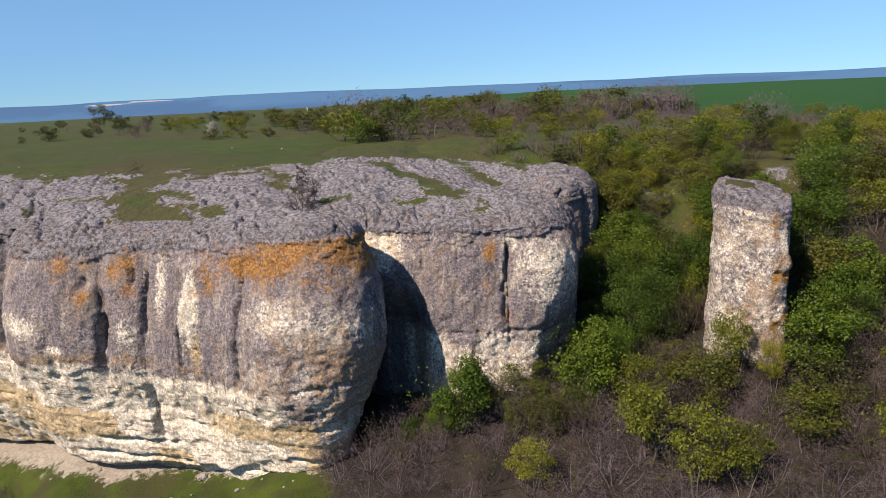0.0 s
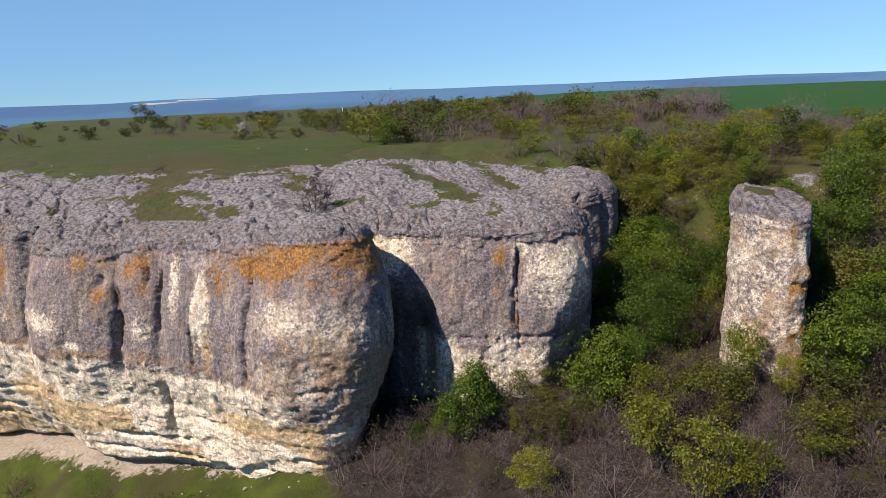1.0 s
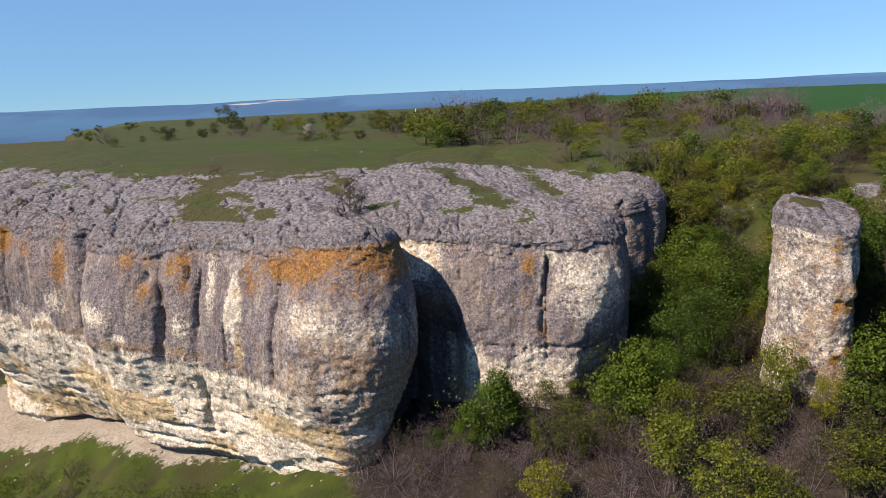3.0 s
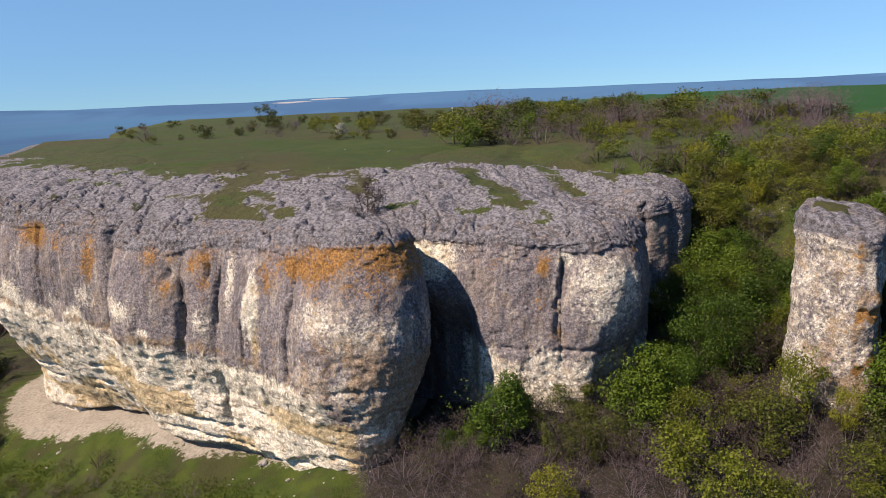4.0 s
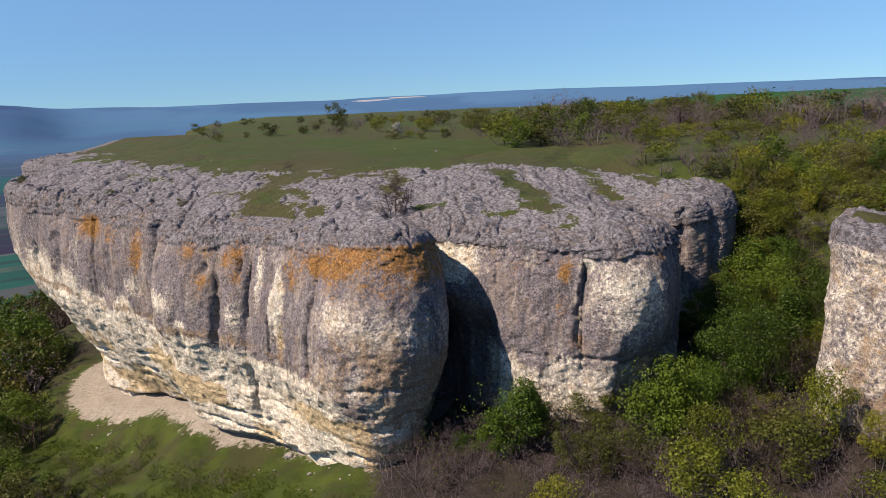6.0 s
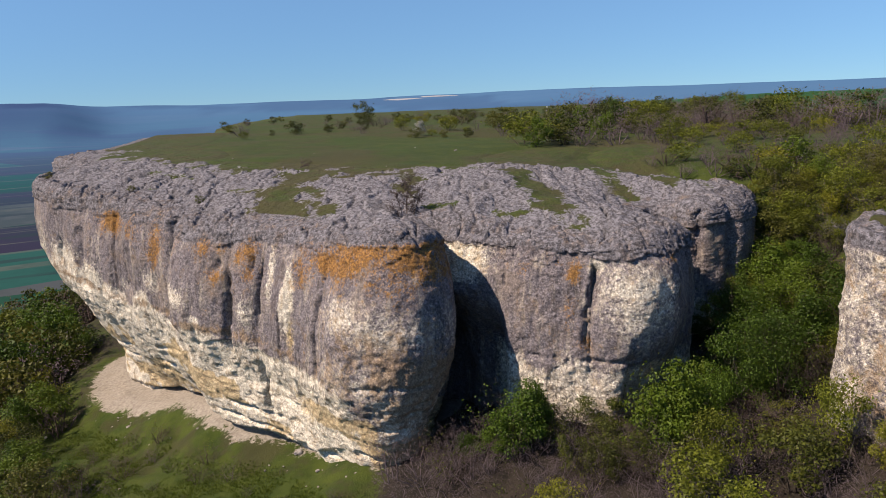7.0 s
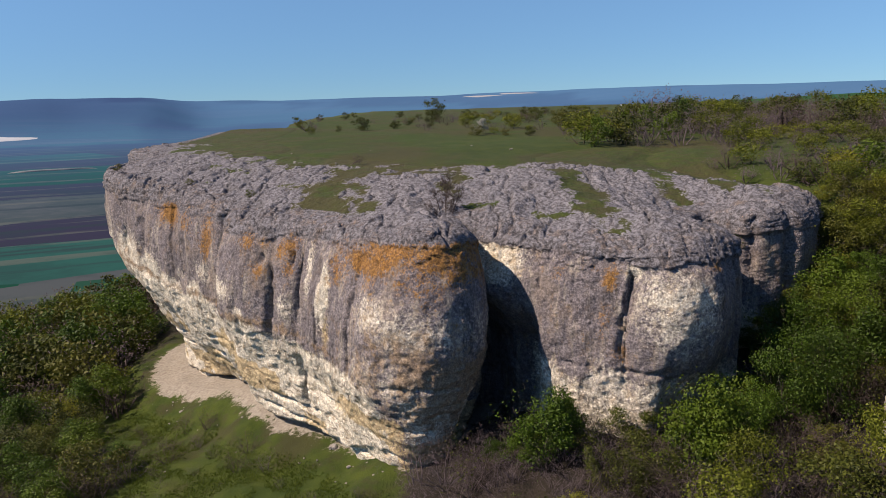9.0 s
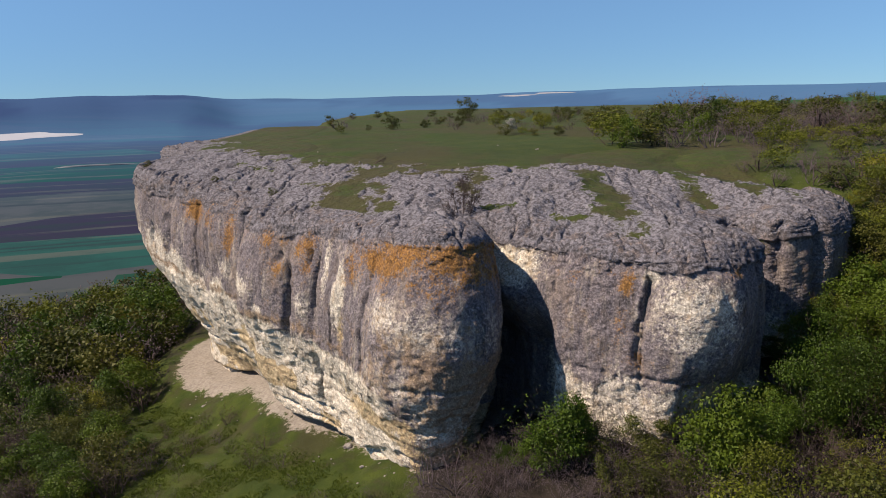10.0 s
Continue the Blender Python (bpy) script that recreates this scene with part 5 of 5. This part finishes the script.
# gully: single plants that stand out
for kind, x, y, h, w in (("green", 0.1, 35.6, 4.7, 0.95), ("green", 0.7, 36.4, 3.6, 1.0), ("green", -0.8, 35.2, 2.6, 1.0), ("green", -2.6, 35.4, 1.8, 0.9), ("tall", 11.8, 45.2, 7.0, 0.8), ("tall", 9.4, 38.4, 5.2, 0.75), ("green", 7.4, 37.0, 3.8, 0.85),
                         ("tall", 11.0, 41.0, 6.8, 0.75), ("tall", 13.0, 42.6, 6.2, 0.8), ("tall", 11.0, 48.4, 5.6, 0.8), ("tall", 13.6, 48.5, 6.0, 0.9), ("green", 12.5, 51.5, 5.0, 1.0),
                         ("yellow", 11.1, 29.0, 5.0, 0.85), ("yellow", 12.9, 28.5, 4.2, 0.8), ("yellow", 9.6, 32.1, 4.6, 1.1), ("yellow", 9.7, 34.8, 4.6, 0.8), ("green", 7.6, 37.2, 5.8, 0.9), ("yellow", 3.6, 30.6, 3.0, 1.1), ("yellow", 16.6, 30.2, 3.8, 1.1), ("yellow", 20.2, 28.6, 3.8, 1.1), ("yellow", 22.6, 32.4, 4.0, 1.1), ("tall", 22.5, 42.5, 6.5, 1.0), ("green", 21.2, 44.6, 5.0, 1.1), ("tall", 24.5, 45, 6.0, 1.0), ("green", 20.8, 46.8, 4.5, 1.1), ("tall", 17, 47.2, 6.0, 1.0), ("green", 15, 46.6, 5.0, 1.0), ("tall", 19, 49.2, 5.5, 1.0), ("olive", 18.4, 32.6, 3.6, 1.1),
                         ("green", 19.3, 34.6, 5.2, 1.0), ("tall", 21.4, 37.2, 5.6, 1.0), ("olive", 22.0, 41.0, 4.6, 1.1), ("green", 23.5, 39.5, 4.4, 1.1), 
                         ("bare", -6.4, 33.6, 3.4, 1.1), ("bare", -4.6, 33.4, 2.8, 1.2), ("bare", 2.6, 37.0, 2.6, 1.1), ("olive", 4.6, 36.4, 2.6, 1.0), ("bare", 7.6, 35.0, 3.0, 1.1), ("yellow", 15.2, 35.6, 4.8, 0.7), ("yellow", 16.8, 34.4, 3.2, 0.7), ("green", 19.2, 35.2, 3.0, 1.0), ("bare", 14.6, 34.2, 2.6, 1.2), ("bare", 16.0, 33.0, 2.4, 1.2),
                         ("olive", 6.2, 38.6, 2.6, 1.1), ("bare", 5.4, 37.0, 2.4, 1.2), ("olive", 8.6, 40.4, 4.0, 1.0), ("green", 8.8, 42.2, 4.4, 0.9)):
    set_plant(kind, x, y, h, w)
# scrub against the foot of the recess
scatter(34, ["bare", "bare", "brown", "bare", "olive"], (-5, 9), (33.5, 40), (1.8, 3.0), lambda x, y, d: d < -1.3, 1.1)
scatter(70, ["bare", "bare", "brown", "bare", "bare", "bare"], (3, 24), (15, 29), (2.0, 3.6), lambda x, y, d: True, 1.25)
# gully floor and banks
scatter(125, ["bare", "bare", "brown", "bare", "bare", "bare", "bare", "bare", "brown"], (-5.5, 26), (20, 36.4), (1.9, 3.4), lambda x, y, d: d < -1.6 and not near_pillar(x, y), 1.15)
scatter(60, ["bare", "brown", "olive", "bare", "brown", "bare"], (6, 30), (35, 47), (2.2, 4.2), lambda x, y, d: d < -1.2 and not near_pillar(x, y), 1.3)
scatter(56, ["green", "olive", "yellow", "bare", "yellow", "brown"], (8.5, 22), (44, 63), (2.2, 4.2), lambda x, y, d: d < -1.2 and not near_pillar(x, y), 1.15)
scatter(100, ["olive", "yellow", "green", "bare", "brown", "yellow"], (8, 44), (46, 66), (1.6, 3.6), lambda x, y, d: d < -1.0 and ((x - 25) / 5) ** 2 + ((y - 49.5) / 2.8) ** 2 > 1, 1.4)
scatter(36, ["green", "olive", "yellow", "olive"], (20, 36), (37, 52), (1.8, 3.4), lambda x, y, d: ((x - 25) / 5) ** 2 + ((y - 49.5) / 2.8) ** 2 > 1, 1.4)
# slope left of the cliff
scatter(260, ["green", "bare", "yellow", "brown", "olive", "bare", "green", "bare"], (-98, -43), (20, 70), (2.8, 5.6), lambda x, y, d: d < -4.0 and x < -43 - 0.2 * (y - 45), 2.1, (0.8, 1.3), True)
scatter(95, ["olive", "bare", "green", "brown", "bare", "green"], (-54, -30), (14, 35), (2.4, 5.0), lambda x, y, d: d < -6 and y < 38 - (x + 52) * 0.2, 1.8)
scatter(70, ["bare", "brown", "bare"], (-44, -9), (20, 41), (1.0, 2.2), lambda x, y, d: d < -2.5, 2.0)
scatter(110, ["green", "bare", "brown", "bare", "olive", "yellow"], (-92, -50), (44, 96), (4.5, 8.5), lambda x, y, d: d < -3.0, 2.2, (0.9, 1.3), True)
# dead tree in the cleft of the rim
set_plant("dead", -8.9, 42.3, 3.5, 0.62, 0.35)
# plateau: single plants
for kind, x, y, h, w in (("olive", -90.7, 185, 6.5, 1.2), ("olive", -112, 130, 4.0, 1.0), ("yellow", -60.9, 93.1, 1.7, 1.2), ("white", -31.5, 95, 2.4, 1.0), ("olive", -31, 92.2, 1.8, 1.4), ("olive", -7, 79, 4.0, 1.5), ("yellow", -9.5, 82, 3.2, 1.2),
                         ("yellow", -3.0, 112, 4.8, 1.1), ("bare", -22, 165, 7.0, 1.4), ("bare", -17, 168, 6.4, 1.4), ("yellow", 16.6, 117, 5.6, 1.2), ("olive", 12, 104, 4.2, 1.3), ("olive", 24, 100, 5.0, 1.2), ("bare", 28, 98, 5.4, 1.3), ("bare", 31, 104, 5.8, 1.3),
                         ("bare", 6.2, 64.0, 1.8, 1.5), ("brown", 4.6, 66.5, 1.8, 1.5), ("bare", 8.8, 64, 2.3, 1.3), ("olive", 10.6, 63.2, 2.2, 1.3), ("bare", 33, 74, 4.4, 1.1)):
    set_plant(kind, x, y, h, w)
scatter(26, ["olive", "olive", "bare"], (-125, -50), (95, 190), (1.2, 2.6), lambda x, y, d: d > 4, 6)
scatter(60, ["olive", "bare", "yellow", "brown", "olive"], (-70, -14), (100, 190), (1.5, 3.6), lambda x, y, d: d > 12 and y > 104 + 0.1 * x, 3.5, (1.0, 1.5), True)
scatter(34, ["yellow", "green", "bare", "bare", "bare"], (-12, 34), (74, 112), (2.4, 4.6), lambda x, y, d: d > 8 and (x - 36) * 26 + (y - 83) * 8 < 20, 3.2, (1.0, 1.4), True)
scatter(30, ["olive", "yellow", "bare", "olive"], (-36, 2), (84, 112), (1.2, 3.2), lambda x, y, d: y > 88 - 0.4 * x * (x < 0) * 0.3, 3.0, (1.0, 1.5))
scatter(150, ["bare", "bare", "yellow", "brown", "bare", "bare", "olive", "bare", "bare", "bare"], (2, 50), (66, 110), (1.5, 2.8), lambda x, y, d: (x - 36) * 26 + (y - 83) * 8 < 40, 2.3, (1.1, 1.6), True)
scatter(16, ["bare"], (20, 33), (94, 108), (5.0, 6.6), lambda x, y, d: True, 1.6, (1.0, 1.3))
scatter(18, ["yellow", "olive", "bare", "brown"], (6, 22), (96, 112), (3.6, 5.2), lambda x, y, d: True, 2.2, (1.0, 1.4))
scatter(48, ["bare", "yellow", "bare", "olive", "bare"], (-12, 40), (92, 165), (2.8, 5.2), lambda x, y, d: d > 12 and (x - 36) * 26 + (y - 83) * 8 < 0, 3.5, (0.9, 1.3))
scatter(40, ["bare", "olive", "bare"], (-20, 30), (110, 160), (2.0, 4.5), lambda x, y, d: d > 12 and x < 26, 4.0, (1.2, 1.7), True)
plant_scrub()
# small plants in the seams and on the rim
for x, y, z, h in ((-27.0, 42.3, -6.6, 1.3), (-27.4, 44.6, 0.9, 0.9), (-36.2, 46.6, 1.5, 0.7), (-49.6, 49.6, 2.0, 0.9), (-20.8, 43.2, 1.0, 0.35), (7.0, 47.6, -1.5, 1.6)):
    set_plant("olive", x, y, h, 1.2, z)
# a dead branch lying on the turf
branch = plant("fallen_branch", 81, 1.9, 1, 0.3, 3, (1, 2), None, 0, 0, TWIGB, "dark dead branch lying on the plateau turf", "branch", sides=4, least=0.02, sprigs=160)
branch.matrix_basis = pose(-25.6, 55.6, float(plateau_z(np.array([-25.6]), np.array([55.6]), np.array([11.0]))[0]) + 0.12, 84, 0, 70)
for kind_list in KINDS.values():
    for k_ob in kind_list:
        del k_ob["unused"]
        if k_ob.name not in USED:
            for ch in list(k_ob.children):
                bpy.data.objects.remove(ch)
            bpy.data.objects.remove(k_ob)


# ---- turf tufts and loose stones ----
def tufts(name, n, xr, yr, ok, size, mat, label, seed):
    """Many small grass blades on the ground, as one object."""
    rng = np.random.default_rng(seed)
    x, y = rng.uniform(*xr, n), rng.uniform(*yr, n)
    d = rim_distance(x, y)
    z = ground_z(x, y, d)
    k = ok(x, y, d, rng)
    x, y, z = x[k], y[k], z[k] + 0.02
    base = np.stack([x, y, z], 1)
    V, F = [], []
    m = len(base)
    for b in range(4):
        a = rng.uniform(0, 2 * np.pi, m)
        lean = rng.uniform(0.1, 0.7, m)
        h = size * rng.uniform(0.5, 1.3, m)
        o = rng.normal(0, size * 0.35, (m, 2))
        p = base.copy()
        p[:, :2] += o
        w = np.stack([-np.sin(a), np.cos(a), 0 * a], 1) * (size * 0.16)
        tip = p + np.stack([np.cos(a) * lean * h, np.sin(a) * lean * h, h], 1)
        V.append(np.stack([p - w, p + w, tip], 1).reshape(-1, 3))
    V = np.concatenate(V)
    F = np.arange(len(V)).reshape(-1, 3)
    root = part(name, V, F, mat, None, label)
    return tagged(root, label, "grass", kind="stuff")


GRASS = leaf_material("grass_blades", (0.042, 0.070, 0.006), (0.098, 0.128, 0.014), 0.4)
tufts("grass", 62000, (-54, -7), (25, 46), lambda x, y, d, r: (d < -2.4 - r.random(len(x)) * 1.2) & (fbm(x * 0.5, y * 0.5, 0, 3, 301) > -0.4), 0.12, GRASS, "lush spring grass on the slope below the cliff", 301)


def stones():
    """Loose angular limestone blocks below the face and on the turf."""
    rng = np.random.default_rng(7)
    shapes = []
    for i in range(4):
        bm = bmesh.new()
        bmesh.ops.create_icosphere(bm, subdivisions=2, radius=0.5)
        for v in bm.verts:
            f = Vector((round(v.co.x * 3.1 + i) / 3.1 - i / 3.1, round(v.co.y * 2.7) / 2.7, v.co.z * 0.6))
            v.co = v.co.lerp(f, 0.55) * (1 + 0.25 * noise.noise(v.co * 2.2 + Vector((i * 5, 0, 0))))
        me = bpy.data.meshes.new("stone")
        bm.to_mesh(me)
        bm.free()
        me.materials.append(STONE)
        shapes.append(me)
    spots = []
    while len(spots) < 8:
        x, y = rng.uniform(-46, -8), rng.uniform(30, 45)
        spots.append((x, y, rng.uniform(0.12, 0.42)))
    while len(spots) < 20:
        spots.append((rng.uniform(-40, 6), rng.uniform(50, 74), rng.uniform(0.10, 0.3)))
    ax, ay = rng.uniform(-46, -8, 1500), rng.uniform(30, 46, 1500)
    ad = rim_distance(ax, ay)
    near = np.flatnonzero((ad < -0.6) & (ad > -3.4))[:45]
    spots += [(ax[i], ay[i], rng.uniform(0.08, 0.2) * (1 + 1.3 * (rng.random() < 0.15))) for i in near]
    xs, ys = np.array([p[0] for p in spots]), np.array([p[1] for p in spots])
    d = rim_distance(xs, ys)
    zs = np.where(d > 0, plateau_z(xs, ys, d), ground_z(xs, ys, d))
    for (x, y, r), dd, z in zip(spots, d, zs):
        if -0.6 < dd < 9:
            continue
        ob = new("stone", shapes[int(rng.integers(4))])
        ob.matrix_basis = pose(x, y, z + 0.06 * r, *rng.uniform(-20, 20, 2), rng.uniform(0, 360)) @ Matrix.Diagonal((r * 1.3, r, r * 0.9, 1))
        tagged(ob, "loose pale angular limestone block lying in the grass", "stone", "loose stones")


STONE = Nodes("loose_limestone", 0.9)
_c, _r, _, _, _ = stone(STONE)
STONE.bump(_r, 1.0, 0.15)
STONE = STONE.done(STONE.mix(0.5, _c, (0.336, 0.299, 0.249)))
stones()


TOP_STONE = Nodes("outcrop_limestone", 0.93)
_c, _r, _, _m, _ = stone(TOP_STONE)
TOP_STONE.bump(_r, 1.0, 0.2)
TOP_STONE = TOP_STONE.done(TOP_STONE.mix(TOP_STONE.ramp(_m, 0.44, 0.58, 0.1, 0.8), _c, (0.055, 0.052, 0.036)))


def outcrop(x, y, size, seed):
    """A rounded, stepped knob of bare rock showing among the shrubs."""
    bm = bmesh.new()
    bmesh.ops.create_icosphere(bm, subdivisions=4, radius=1.0)
    for v in bm.verts:
        n = noise.noise(v.co * 1.3 + Vector((seed * 3.7, 0, 0))) + 0.5 * noise.noise(v.co * 3.1 + Vector((0, seed, 0)))
        c = v.co * (1 + 0.32 * n)
        v.co = Vector((c.x, c.y, 0.62 * lerp(c.z, round(c.z * 3) / 3, 0.6)))
    me = bpy.data.meshes.new("outcrop")
    bm.to_mesh(me)
    bm.free()
    for p in me.polygons:
        p.use_smooth = True
    me.materials.append(TOP_STONE)
    ob = new("outcrop", me)
    z = float(ground_z(np.array([x]), np.array([y]))[0])
    ob.matrix_basis = pose(x, y, z - 0.36 * size, 0, 0, seed * 67) @ Matrix.Diagonal((size * 1.3, size, size, 1))
    tagged(ob, "grey limestone outcrop showing among the gully shrubs", "rock outcrop", "outcrops")


for k, (x, y, s) in enumerate(((14.2, 53.5, 1.5), (17.0, 56.5, 1.2), (26.2, 47.6, 1.5), (28.6, 49.8, 1.8), (24.0, 50.8, 1.1), (30.8, 47.4, 1.3), (11.4, 50.2, 1.0))):
    outcrop(x, y, s, k + 1)


def far_post(x, y, height):
    """A slim white survey post with a flat cap."""
    bm = bmesh.new()
    for r0, r1, z0, z1 in ((0.13, 0.11, -0.3, height), (0.18, 0.18, height, height + 0.08)):
        made = bmesh.ops.create_cone(bm, cap_ends=True, segments=10, radius1=r0, radius2=r1, depth=z1 - z0)
        bmesh.ops.translate(bm, verts=made["verts"], vec=(0, 0, (z0 + z1) / 2))
    me = bpy.data.meshes.new("post")
    bm.to_mesh(me)
    bm.free()
    n = Nodes("white_paint", 0.5)
    me.materials.append(n.done(n.mix(n.noise(2.0, 4), (0.62, 0.62, 0.60), (0.74, 0.74, 0.72))))
    ob = new("post", me)
    ob.location = (x, y, float(ground_z(np.array([x]), np.array([y]))[0]))
    tagged(ob, "slim white post standing in the plateau scrub", "post")


far_post(-38.6, 196.0, 1.8)
